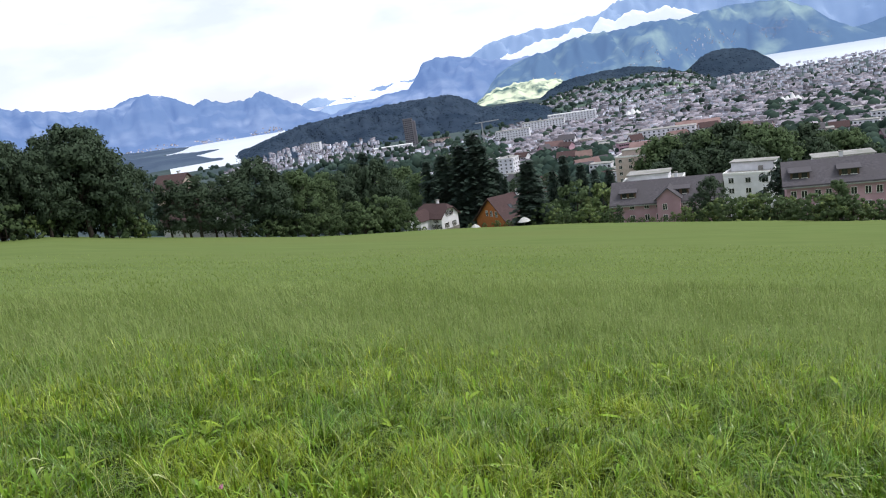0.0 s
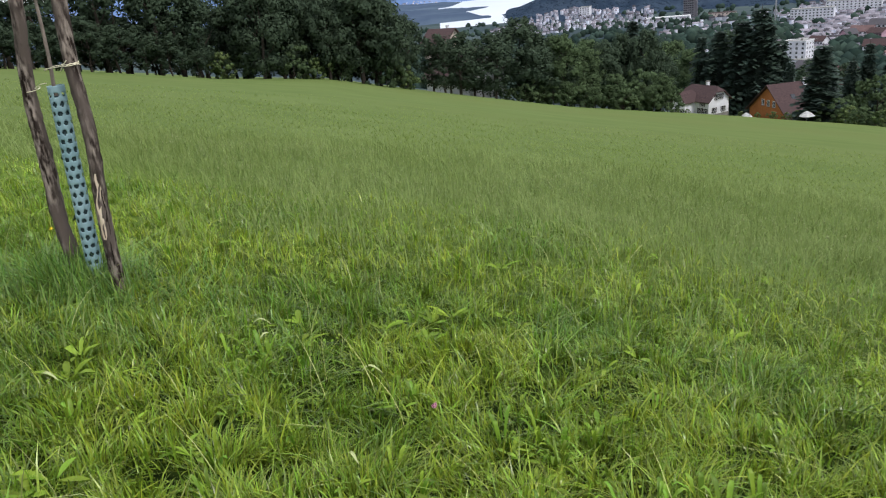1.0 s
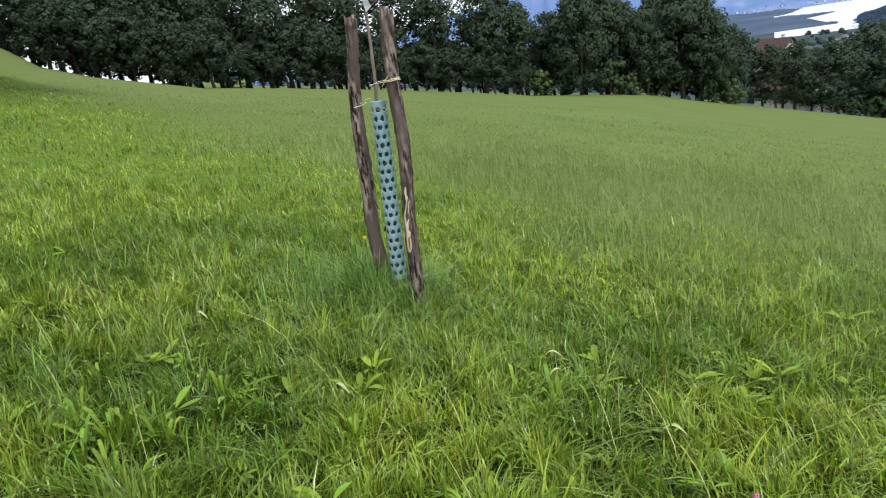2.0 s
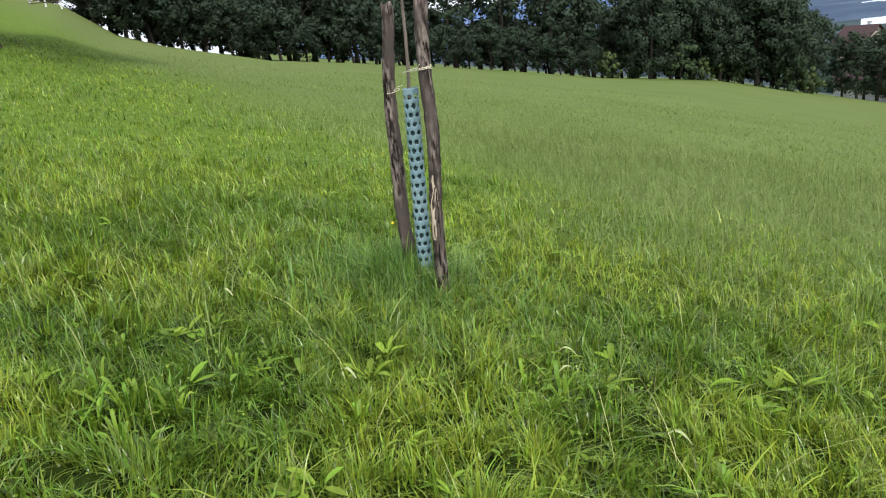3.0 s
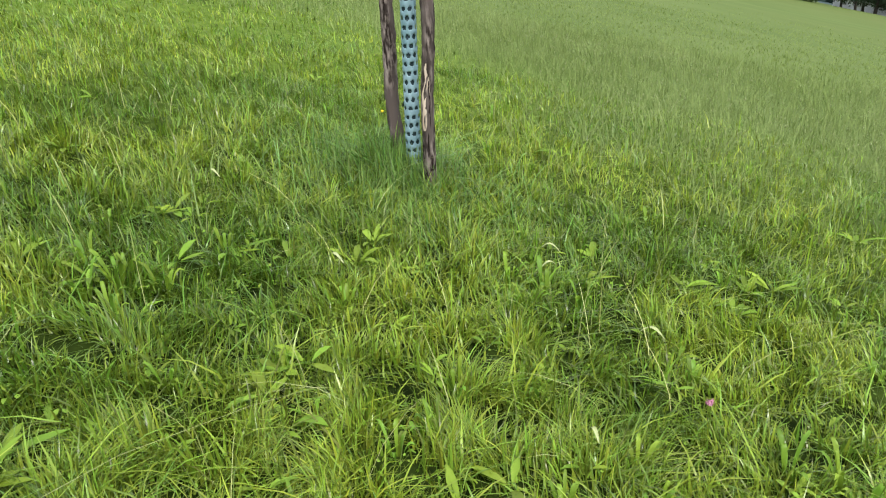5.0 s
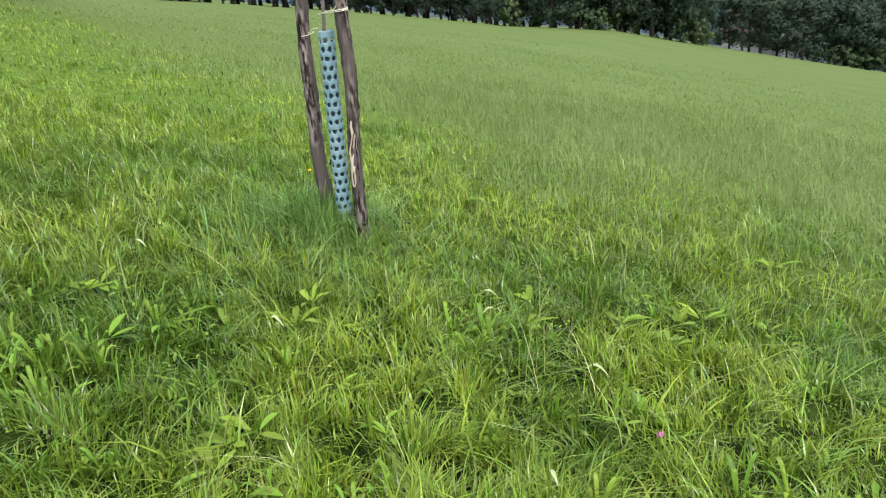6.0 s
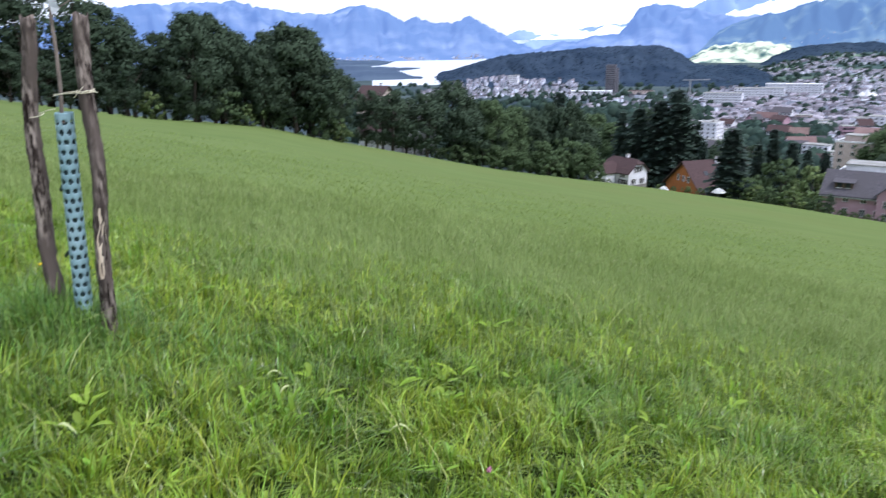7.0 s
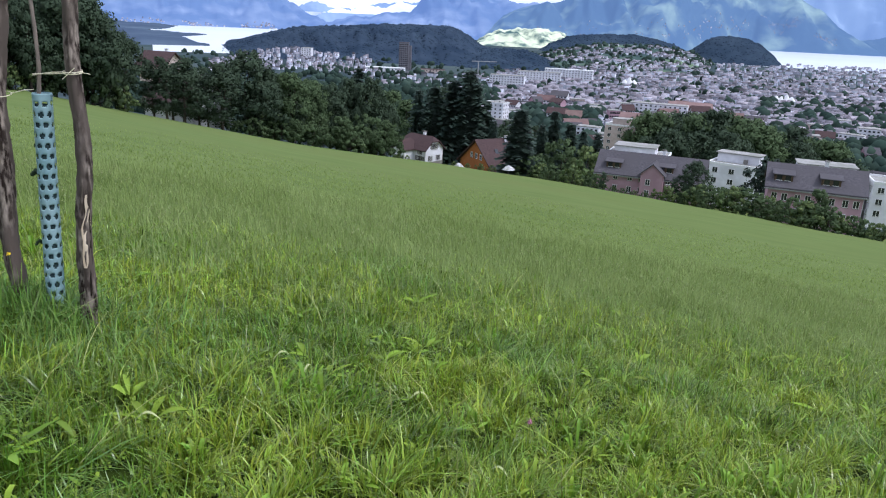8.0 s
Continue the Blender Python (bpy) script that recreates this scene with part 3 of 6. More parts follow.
def broadleaf(seed, mat, label, name="tree", category="tree", width=0.62, bare=0.16, blobs=84, per=125, size=0.019, lean=0.0, open_top=False):
    """A tree one metre tall to be scaled: trunk with limbs, and a ragged crown of leaf clumps."""
    g = np.random.default_rng(seed)
    ob = thing(name, label, category)
    bm = bmesh.new()
    bend = g.normal(0, 0.015, (6, 2)).cumsum(0)
    pts = [(bend[i][0] + lean * i / 5, bend[i][1], -0.03 + 0.155 * i) for i in range(6)]
    tube_along(bm, pts, [0.026, 0.02, 0.017, 0.013, 0.009, 0.004], 8)
    centres, radii = [], []
    ph = g.uniform(0, 6.28, 4)
    for i in range(blobs):
        h = bare + (1 - bare) * g.beta(1.5, 1.25)
        k = (h - bare) / (1 - bare)
        th = g.uniform(0, 6.283)
        env = width * 0.5 * (math.sin(math.pi * min(1, 0.12 + 0.86 * k ** 0.8)) ** 0.62) * (1 + 0.24 * math.sin(2 * th + ph[0] + 4 * k) + 0.2 * math.sin(3 * th + ph[1] + 9 * k))
        rad = env * math.sqrt(g.uniform(0.12, 1))
        br = g.uniform(0.045, 0.11) * (0.75 if k > 0.85 else 1)
        centres.append((math.cos(th) * rad + lean * k, math.sin(th) * rad, min(h, 1 - br * 0.8)))
        radii.append(br)
    for i in range(0, blobs, 4 if open_top else 6):
        c = Vector(centres[i])
        z0 = max(0.1, c.z - 0.12 - 0.5 * Vector((c.x, c.y)).length)
        a = Vector((lean * z0, 0, z0))
        mid = a.lerp(c, 0.5) + Vector((0, 0, -0.02))
        tube_along(bm, [a, mid, c], [0.008, 0.005, 0.002], 5, False)
    part("trunk", bm, M_TRUNK, ob)
    v, f, soft = leaf_cloud(centres, radii, per, size, seed + 50)
    v[:, 2] /= np.percentile(v[:, 2], 99.6)
    leaves = mesh_of("crown", v, f, mat, True)
    leaves.normals_split_custom_set_from_vertices([tuple(q) for q in soft.tolist()])
    part("crown", leaves, mat, ob)
    return ob


def spruce(seed, label, width=0.34, mat=None, name="tree"):
    """A conifer one metre tall to be scaled: straight trunk, whorls of hanging boughs."""
    g = np.random.default_rng(seed)
    ob = thing(name, label, "tree")
    bm = bmesh.new()
    tube_along(bm, [(0, 0, -0.03), (0, 0, 0.4), (0.003, 0, 0.8), (0, 0, 1.0)], [0.02, 0.014, 0.006, 0.001], 7)
    part("trunk", bm, M_TRUNK, ob)
    V, F, n = [], [], 0
    for level in range(30):
        h = 0.05 + 0.94 * (level / 30) + g.uniform(-0.01, 0.01)
        reach = width * 0.5 * (1 - h) ** 0.8 * g.uniform(0.75, 1.15) + 0.012
        for k in range(9):
            th = g.uniform(0, 6.283)
            L = reach * g.uniform(0.65, 1.15)
            d, side = np.array([math.cos(th), math.sin(th), 0]), np.array([-math.sin(th), math.cos(th), 0])
            for j in range(5):
                q = (j + 0.6) / 5.0
                c = d * L * q + np.array([0, 0, h - 0.22 * L * q * q * 2 + 0.06 * L])
                w = 0.02 + 0.045 * (1 - q) * (1 - h * 0.6)
                tw = g.normal(0, 0.3)
                for sgn in (-1, 1):
                    tip = c + side * sgn * w * g.uniform(0.7, 1.3) + d * 0.02 + np.array([0, 0, -w * g.uniform(0.3, 0.9)])
                    V += [c - d * 0.02, c + d * 0.025, tip + d * 0.012 * tw, tip - d * 0.014]
                    F += [(n, n + 1, n + 2), (n, n + 2, n + 3)]
                    n += 4
    part("crown", mesh_of("crown", np.array(V), np.array(F), mat or M_NEEDLE), M_NEEDLE, ob)
    return ob


USED = {}


def plant(kind, az, r, top, wide=1.0, turn=None, group=""):
    """Sets a tree of that kind at a bearing and distance so tall that its top reaches the given angle."""
    h = max(1.2, height_to(az, r, top))
    m = on_ground(az, r, (az * 77 + r * 13) % 360 if turn is None else turn, 0.0, (h * wide, h * wide, h))
    ob = KINDS[kind]
    if kind in USED:
        ob = copy_thing(ob, m)
        ob.matrix_basis = m
    else:
        ob.matrix_basis = m
        USED[kind] = ob
    if group:
        tagged(ob, group=group)
    return ob


KINDS = {
    "oak": broadleaf(11, M_LEAF, "tall dark green broadleaf tree at the meadow edge", width=0.66, bare=0.14),
    "ash": broadleaf(12, M_LEAF, "tall dark broadleaf tree with sky showing through", width=0.6, bare=0.3, blobs=46, per=56, open_top=True),
    "alder": broadleaf(17, M_LEAF, "slim dark broadleaf tree on a bare trunk", width=0.42, bare=0.26, blobs=40, per=56, open_top=True),
    "beech": broadleaf(13, M_LEAF, "broad dense dark green broadleaf tree", width=0.78, bare=0.08, blobs=90),
    "lime": broadleaf(14, M_LEAF_B, "lighter green broadleaf tree with rounded crown", width=0.74, bare=0.06, blobs=80),
    "slim": broadleaf(15, M_LEAF, "slender broadleaf tree on a thin trunk", width=0.36, bare=0.12, blobs=50, per=90),
    "wood": broadleaf(16, M_LEAF, "dark broadleaf tree among town gardens", width=0.8, bare=0.05, blobs=60, per=105, size=0.022),
    "spruce": spruce(21, "dark pointed spruce tree"),
    "fir": spruce(22, "broad dark spruce tree", width=0.46),
    "shrub": broadleaf(31, M_SHRUB, "dense green garden shrub", "shrub", "shrub", width=1.3, bare=0.0, blobs=50, per=75, size=0.05),
    "hedge": broadleaf(32, M_LEAF_B, "dark green hedge bush at the field edge", "hedge_bush", "bush", width=1.7, bare=0.0, blobs=54, per=75, size=0.05),
    "pine": broadleaf(33, M_NEEDLE, "rounded dark pine beside a building", width=0.8, bare=0.05, blobs=60, per=90, size=0.03),
}

# the row of trees along the upper edge of the meadow
ROW = "trees along the meadow edge"
tops = ((-76, 7.6), (-70, 7.6), (-64, 7.6), (-57, 6.8), (-52, 6.2), (-46, 5.3), (-40, 4.2), (-37, 2.9), (-35.4, 1.0), (-33.6, 1.9), (-32, 2.3), (-28.8, 1.15), (-27.2, 0.2), (-25.6, 1.55), (-23.6, 0.7), (-22.3, -1.6), (-21.2, -2.6), (-20, -3.2))
g_row = np.random.default_rng(3)
for i, az in enumerate(np.arange(-71.4, -21.4, 1.75)):
    top = float(np.interp(az, [t[0] for t in tops], [t[1] for t in tops]))
    plant(("beech", "oak", "ash")[i % 3] if az < -60 else ("ash", "alder", "slim", "ash", "alder", "oak", "alder")[i % 7] if az < -36 else ("beech", "oak")[i % 2], az + g_row.uniform(-0.4, 0.4), float(meadow_edge(az)) + g_row.uniform(2, 9), top + g_row.uniform(-0.5, 0.25), 1.0 if az < -38 else 0.8, group=ROW)
for i, az in enumerate(np.arange(-71.2, -21.0, 1.7)):
    r = float(meadow_edge(az)) + g_row.uniform(2, 7)
    gx0, gy0 = pol(az, r)
    top = math.degrees(math.atan2(float(ground_z(gx0, gy0)) + g_row.uniform(2.6, 6.0) - 1.5, r))
    if az > -36:
        plant(("hedge", "shrub", "hedge", "wood")[i % 4], az, r, top, 0.8, group="bushes under the tree row")
    else:
        plant("wood", az, float(meadow_edge(az)) + 1.2 + 0.25 * (r % 5), top + (1.7 if az < -50 else 0.5), 1.1, group="bushes under the tree row")
        plant("wood", az + 0.8, r + 7, top + (2.6 if az < -50 else 0.9), 1.2, group="bushes under the tree row")
for i, az in enumerate(np.arange(-71.0, -22.0, 3.1)):
    top = float(np.interp(az, [t[0] for t in tops], [t[1] for t in tops]))
    plant(("wood", "ash", "oak")[i % 3], az, float(meadow_edge(az)) + g_row.uniform(12, 20), top - (g_row.uniform(1.2, 2.6) if az > -38 else g_row.uniform(4.2, 5.4)), 1.0, group=ROW)
plant("oak", -25.5, 119, 1.5, 1.0, group=ROW)
plant("beech", -27.0, 122, 1.0, 0.9, group=ROW)
plant("oak", -32.2, 116, 2.3, 0.9, group=ROW)
plant("beech", -30.4, 118, 1.7, 0.8, group=ROW)
plant("oak", -24.0, 121, 0.6, 0.8, group=ROW)
# thin trees in front of the brown houses, then the belt below the meadow
for az, r, top, kind, wide in ((-19.3, 131, -3.4, "slim", 1.0), (-17.9, 133, -3.4, "slim", 1.3), (-15.4, 137, -3.7, "slim", 1.25), (-18.7, 139, -3.8, "slim", 1.2), (-17.1, 140, -4.1, "slim", 1.0), (-20.2, 133, -3.6, "slim", 1.0), (-16.4, 142, -4.0, "slim", 0.8),
                               (-13.4, 146, -2.85, "beech", 1.05), (-12.3, 147, -4.2, "oak", 0.9), (-10.3, 150, -4.3, "lime", 0.9), (-11.4, 160, -4.5, "oak", 0.8), (-8.6, 160, -5.2, "lime", 0.8), (-7.2, 165, -5.0, "oak", 0.8),
                               (-5.1, 176, -3.5, "fir", 1.2), (-5.9, 172, -4.6, "beech", 0.7), (-4.3, 170, -4.5, "beech", 0.75), (-3.2, 172, -6.0, "oak", 0.9),
                               (-8.0, 152, -7.3, "lime", 1.0), (-6.4, 152, -7.4, "lime", 1.1), (-4.7, 153, -7.2, "hedge", 0.7), (-3.0, 152, -7.6, "lime", 1.0), (-9.8, 150, -6.6, "beech", 0.9),
                               (-0.3, 232, -5.0, "fir", 1.1), (0.9, 228, -4.7, "fir", 1.5), (2.4, 225, -4.1, "fir", 1.5), (3.6, 222, -3.3, "fir", 1.5), (4.1, 224, -4.6, "fir", 1.2), (5.0, 228, -5.6, "fir", 1.2), (1.6, 240, -5.0, "beech", 0.7), (5.6, 214, -7.1, "spruce", 1.2),
                               (7.5, 165, -6.1, "spruce", 2.0), (8.2, 172, -7.3, "fir", 1.0), (10.3, 235, -6.1, "fir", 1.1), (9.4, 230, -7.2, "fir", 1.2), (11.6, 240, -7.0, "spruce", 1.4), (12.6, 232, -7.5, "fir", 1.1), (13.7, 225, -7.6, "spruce", 1.3), (11.0, 215, -8.4, "hedge", 0.8), (13.0, 205, -8.8, "shrub", 0.8),
                               (20.9, 152, -9.2, "beech", 0.95), (14.2, 150, -10.6, "slim", 1.0), (26.1, 178, -8.5, "pine", 0.9), (29.4, 132, -10.2, "lime", 0.8)):
    plant(kind, az, r, top, wide)
for az, r, top in ((16.6, 330, -6.6), (17.6, 325, -6.2), (18.7, 330, -5.9), (19.6, 335, -6.0), (20.6, 330, -5.8), (21.6, 335, -5.6), (22.6, 330, -5.65), (23.6, 335, -5.7), (24.5, 325, -6.0), (25.4, 320, -6.5), (19.0, 300, -7.4), (21.0, 300, -7.3), (23.2, 300, -7.3), (26.4, 360, -6.9), (27.4, 365, -6.5), (28.4, 365, -6.5), (29.3, 360, -6.8), (30.2, 350, -7.2), (31.2, 345, -7.5), (17.4, 300, -7.6), (28.0, 330, -7.4), (-6.5, 400, -5.4), (-8.2, 380, -5.2), (-2.5, 420, -5.6), (-1.0, 400, -5.9), (-10.0, 390, -4.9), (-4.0, 330, -6.0), (7.0, 330, -7.3), (9.0, 340, -7.3), (-12.0, 330, -4.6)):
    plant(("wood", "beech", "lime")[int(r * 3 + az * 10) % 3], az, r, top + 0.35 * math.sin(az * 9), 1.0)
for az in np.arange(-14.2, -2.0, 1.05):
    plant(("hedge", "lime", "hedge", "lime")[int(az * 7) % 4] if az > -11 else "hedge", az, float(meadow_edge(az)) + 3 + (az * 31) % 5, float(np.interp(az, (-20, -15, -12, -2), (-7.0, -7.6, -7.5, -8.7))) + 0.25 * math.sin(az * 5), 1.0, group="bushes below the meadow")
# shrubs and hedges along the lower edge
g_h = np.random.default_rng(5)
for az in np.arange(8.6, 38, 0.8):
    r = float(meadow_edge(az)) + g_h.uniform(3, 14)
    low = float(np.interp(az, (8, 13, 14.5, 18, 19.5, 22, 26, 30, 34, 38), (-9.9, -10.9, -11.9, -12.1, -11.2, -10.7, -11.1, -11.6, -12.1, -12.1)))
    plant(("hedge", "shrub", "hedge")[int(az * 10) % 3], az, r, low + g_h.uniform(-0.35, 0.35), 1.0, group="hedge at the foot of the meadow")
for az in (-1.9, -1.2, 3.6, 4.6, 5.5, 6.2, 2.5, 8.5, 9.4, 10.2):
    plant("shrub", az, 172 + g_h.uniform(0, 6), -10.7 + g_h.uniform(-0.15, 0.15), 1.0)
# the big old tree and what hangs from it
plant("oak", -75.8, 26.0, 26.0, 1.25)


# ---------------------------------------------------------------- grass
def tallness(x, y):
    """0 on the trodden strip, 1 in the uncut hay."""
    t = np.clip((y + 0.12 * x + 1.0 * smooth_noise(x * 0.5, y * 0.5, 2.0) - 5.1) / 5.4, 0, 1)
    return t * t * (3 - 2 * t)


def blades(name, x, y, h, w, mat, label, seed, levels=4, bend=0.5, sink=0.02):
    """Bent, tapering blades rooted in the ground."""
    g = np.random.default_rng(seed)
    n = len(x)
    z = ground_z(x, y) - sink
    th = 9.0 * smooth_noise(x * 1.7, y * 1.7, 21.0) + 3.0 * smooth_noise(x * 7, y * 7, 4.0) + g.normal(0, 0.95, n)
    lean = np.abs(g.normal(0, bend, n)) + 0.06
    dx, dy = np.cos(th), np.sin(th)
    face = th + 1.5708 + g.normal(0, 0.5, n)
    sx, sy = np.cos(face), np.sin(face)
    V = []
    for k in range(levels):
        q = k / (levels - 1)
        out = h * lean * q ** 1.8
        up = h * (q - 0.32 * np.minimum(lean, 1.3) * q ** 2.4)
        cx, cy, cz = x + dx * out, y + dy * out, z + up
        if k == levels - 1:
            V.append(np.stack([cx, cy, cz], -1)[:, None])
        else:
            ww = w * (1 - 0.75 * q) * 0.5
            V.append(np.stack([np.stack([cx - sx * ww, cy - sy * ww, cz], -1), np.stack([cx + sx * ww, cy + sy * ww, cz], -1)], 1))
    V = np.concatenate(V, 1)
    per = V.shape[1]
    base = np.arange(n)[:, None] * per
    F = []
    for k in range(levels - 2):
        F += [base + np.array([2 * k, 2 * k + 1, 2 * k + 3]), base + np.array([2 * k, 2 * k + 3, 2 * k + 2])]
    F.append(base + np.array([per - 3, per - 2, per - 1]))
    ob = new(name, mesh_of(name, V.reshape(-1, 3), np.concatenate(F), mat))
    return tagged(ob, label, "grass", kind="stuff")


def scatter(n, r0, r1, az0, az1, power, seed, centre=(-0.6, 0.6)):
    g = np.random.default_rng(seed)
    u = g.uniform(0, 1, n)
    e = 2 - power
    r = (r0 ** e + u * (r1 ** e - r0 ** e)) ** (1 / e) if abs(e) > 1e-6 else r0 * (r1 / r0) ** u
    a = np.radians(g.uniform(az0, az1, n))
    return centre[0] + r * np.sin(a), centre[1] + r * np.cos(a), r, g


# lush short grass on the strip where the camera walks: thickest close by, with dark gaps between its tufts
for r0, r1, count, levels, seed in ((0.9, 5.2, 250000, 4, 101), (5.0, 9.5, 150000, 3, 103)):
    x, y, r, g = scatter(count, r0, r1, -122, 62, 1.0, seed)
    clump = smooth_noise(x * 2.2, y * 2.2, 0.4)
    keep = (g.uniform(0, 1, len(x)) > 0.9 * tallness(x, y)) & (g.uniform(0, 1, len(x)) < 0.62 + 0.75 * smooth_noise(x * 7.5, y * 7.5, 9.0))
    x, y, clump, r = x[keep], y[keep], clump[keep], r[keep]
    h = 0.092 + 0.04 * clump + 0.045 * smooth_noise(x * 7.5, y * 7.5, 9.0) + g.exponential(0.028, len(x))
    blades("grass", x, y, np.clip(h, 0.035, 0.36), g.uniform(0.004, 0.0125, len(x)) * (1 + 0.05 * r), M_GRASS, "lush bright green meadow grass", seed + 1, levels, 0.75)
x, y, r, g = scatter(90000, 9.0, 32, -118, 58, 1.5, 111)
keep = (g.uniform(0, 1, len(x)) > 0.8 * tallness(x, y)) & (tallness(x, y) < 0.45)
x, y, r = x[keep], y[keep], r[keep]
blades("grass", x, y, 0.09 + 0.045 * smooth_noise(x * 1.5, y * 1.5, 0.4) + g.exponential(0.02, len(x)), g.uniform(0.008, 0.016, len(x)) * (1 + 0.05 * r), M_GRASS, "lush bright green meadow grass", 112, 3, 0.7)
# the same grass goes on behind and under the walk
for r0, r1, a0, a1, count, seed in ((0.9, 10.0, 62, 238, 62000, 115), (0.02, 0.92, -180, 180, 2200, 117)):
    x, y, r, g = scatter(count, r0, r1, a0, a1, 0.4, seed)
    blades("grass", x, y, np.clip(0.085 + 0.04 * smooth_noise(x * 2.2, y * 2.2, 0.4) + g.exponential(0.025, len(x)), 0.03, 0.3), g.uniform(0.008, 0.018, len(x)), M_GRASS, "lush bright green meadow grass", seed + 1, 3, 0.75)
# finer, bluish blades growing in patches through it
x, y, r, g = scatter(110000, 0.9, 10.0, -122, 62, 1.15, 141)
patch = smooth_noise(x * 0.9 + 3, y * 0.9, 6.0) + 0.4 * smooth_noise(x * 2.7, y * 2.7, 2.2)
keep = (g.uniform(0, 1, len(x)) < 0.12 + 0.7 * patch) & (g.uniform(0, 1, len(x)) > 0.7 * tallness(x, y))
x, y, r = x[keep], y[keep], r[keep]
blades("fine_grass", x, y, np.clip(0.15 + g.normal(0, 0.04, len(x)), 0.05, 0.32), g.uniform(0.003, 0.006, len(x)) * (1 + 0.07 * r), M_FINE, "fine bluish green glossy grass in patches", 142, 4, 0.85)
# uncut hay with seed heads
x, y, r, g = scatter(120000, 3.5, 17, -112, 52, 1.2, 121)
keep = g.uniform(0, 1, len(x)) < tallness(x, y) + 0.02
x, y, r = x[keep], y[keep], r[keep]
h = 0.24 + 0.07 * smooth_noise(x * 0.9, y * 0.9, 5.0) + g.normal(0, 0.05, len(x))
blades("tall_grass", x, y, np.clip(h, 0.08, 0.7), g.uniform(0.005, 0.010, len(x)) * (1 + 0.07 * r), M_HAY, "tall grey-green uncut hay grass", 122, 3, 0.6)
x, y, r, g = scatter(90000, 13, 46, -100, 48, 2.0, 131)
keep = (g.uniform(0, 1, len(x)) < tallness(x, y)) & (g.uniform(0, 1, len(x)) < np.minimum((r - 12) / 6, (46 - r) / 22))
x, y, r = x[keep], y[keep], r[keep]
blades("tall_grass", x, y, 0.11 + 0.03 * smooth_noise(x * 0.3, y * 0.3, 5.0) + g.normal(0, 0.015, len(x)), g.uniform(0.012, 0.03, len(x)) * (0.6 + 0.03 * r), M_HAY_FAR, "tall grey-green uncut hay grass", 132, 3, 0.8)

# ---------------------------------------------------------------- houses
def add_window(parent, side, u, z, w, h, W, D, pane=None, shutters=None, name="window"):
    """A window on one side of a W by D body: frame, pane, sill and, if given, shutters."""
    m = {"s": pose(u, -D / 2, z), "n": pose(u, D / 2, z, 0, 0, 180), "e": pose(W / 2, u, z, 0, 0, 90), "w": pose(-W / 2, u, z, 0, 0, -90)}[side]
    bm = bmesh.new()
    t = 0.06
    for a in ((-w / 2 - t, -h / 2 - t, -w / 2, h / 2 + t), (w / 2, -h / 2 - t, w / 2 + t, h / 2 + t), (-w / 2, h / 2, w / 2, h / 2 + t), (-w / 2, -h / 2 - t, w / 2, -h / 2), (-0.035, -h / 2, 0.035, h / 2)):
        box(bm, a[0], -0.09, a[1], a[2], 0.03, a[3])
    bm.transform(m)
    fr = part(name, bm, M_FRAME, parent)
    bm = boxed(-w / 2, -0.05, -h / 2, w / 2, 0.03, h / 2)
    bm.transform(m)
    part("pane", bm, M_GLASS, fr)
    bm = boxed(-w / 2 - 0.15, -0.18, -h / 2 - t - 0.07, w / 2 + 0.15, 0.02, -h / 2 - t)
    bm.transform(m)
    part("sill", bm, M_STONE, fr)
    if shutters:
        for s in (-1, 1):
            bm = boxed(s * (w / 2 + t + 0.02), -0.07, -h / 2, s * (w / 2 + t + 0.32), -0.01, h / 2)
            bm.transform(m)
            part("shutter", bm, shutters, fr)
    return fr


def gable_body(bm, W, D, H, R, hip=0.0):
    """Walls with gables at both ends of the ridge, which runs along x. hip: cut-back of the gable tips."""
    x, y = W / 2, D / 2
    k = 1 - hip
    lo = [bm.verts.new((sx * x, sy * y, -1.5)) for sx, sy in ((-1, -1), (1, -1), (1, 1), (-1, 1))]
    up = [bm.verts.new((sx * x, sy * y, H)) for sx, sy in ((-1, -1), (1, -1), (1, 1), (-1, 1))]
    for i in range(4):
        bm.faces.new((lo[i], lo[(i + 1) % 4], up[(i + 1) % 4], up[i])) if i in (0, 2) else None
    for sx, a, b in ((1, 1, 2), (-1, 3, 0)):
        t1, t2 = bm.verts.new((sx * x, -sx * 0 + (-y if sx > 0 else y) * hip, H + R * k)), bm.verts.new((sx * x, (y if sx > 0 else -y) * hip, H + R * k))
        bm.faces.new((lo[a], lo[b], up[b], t2, t1, up[a]) if hip else (lo[a], lo[b], up[b], t1, up[a]))
    bm.faces.new(lo[::-1])
    return bm


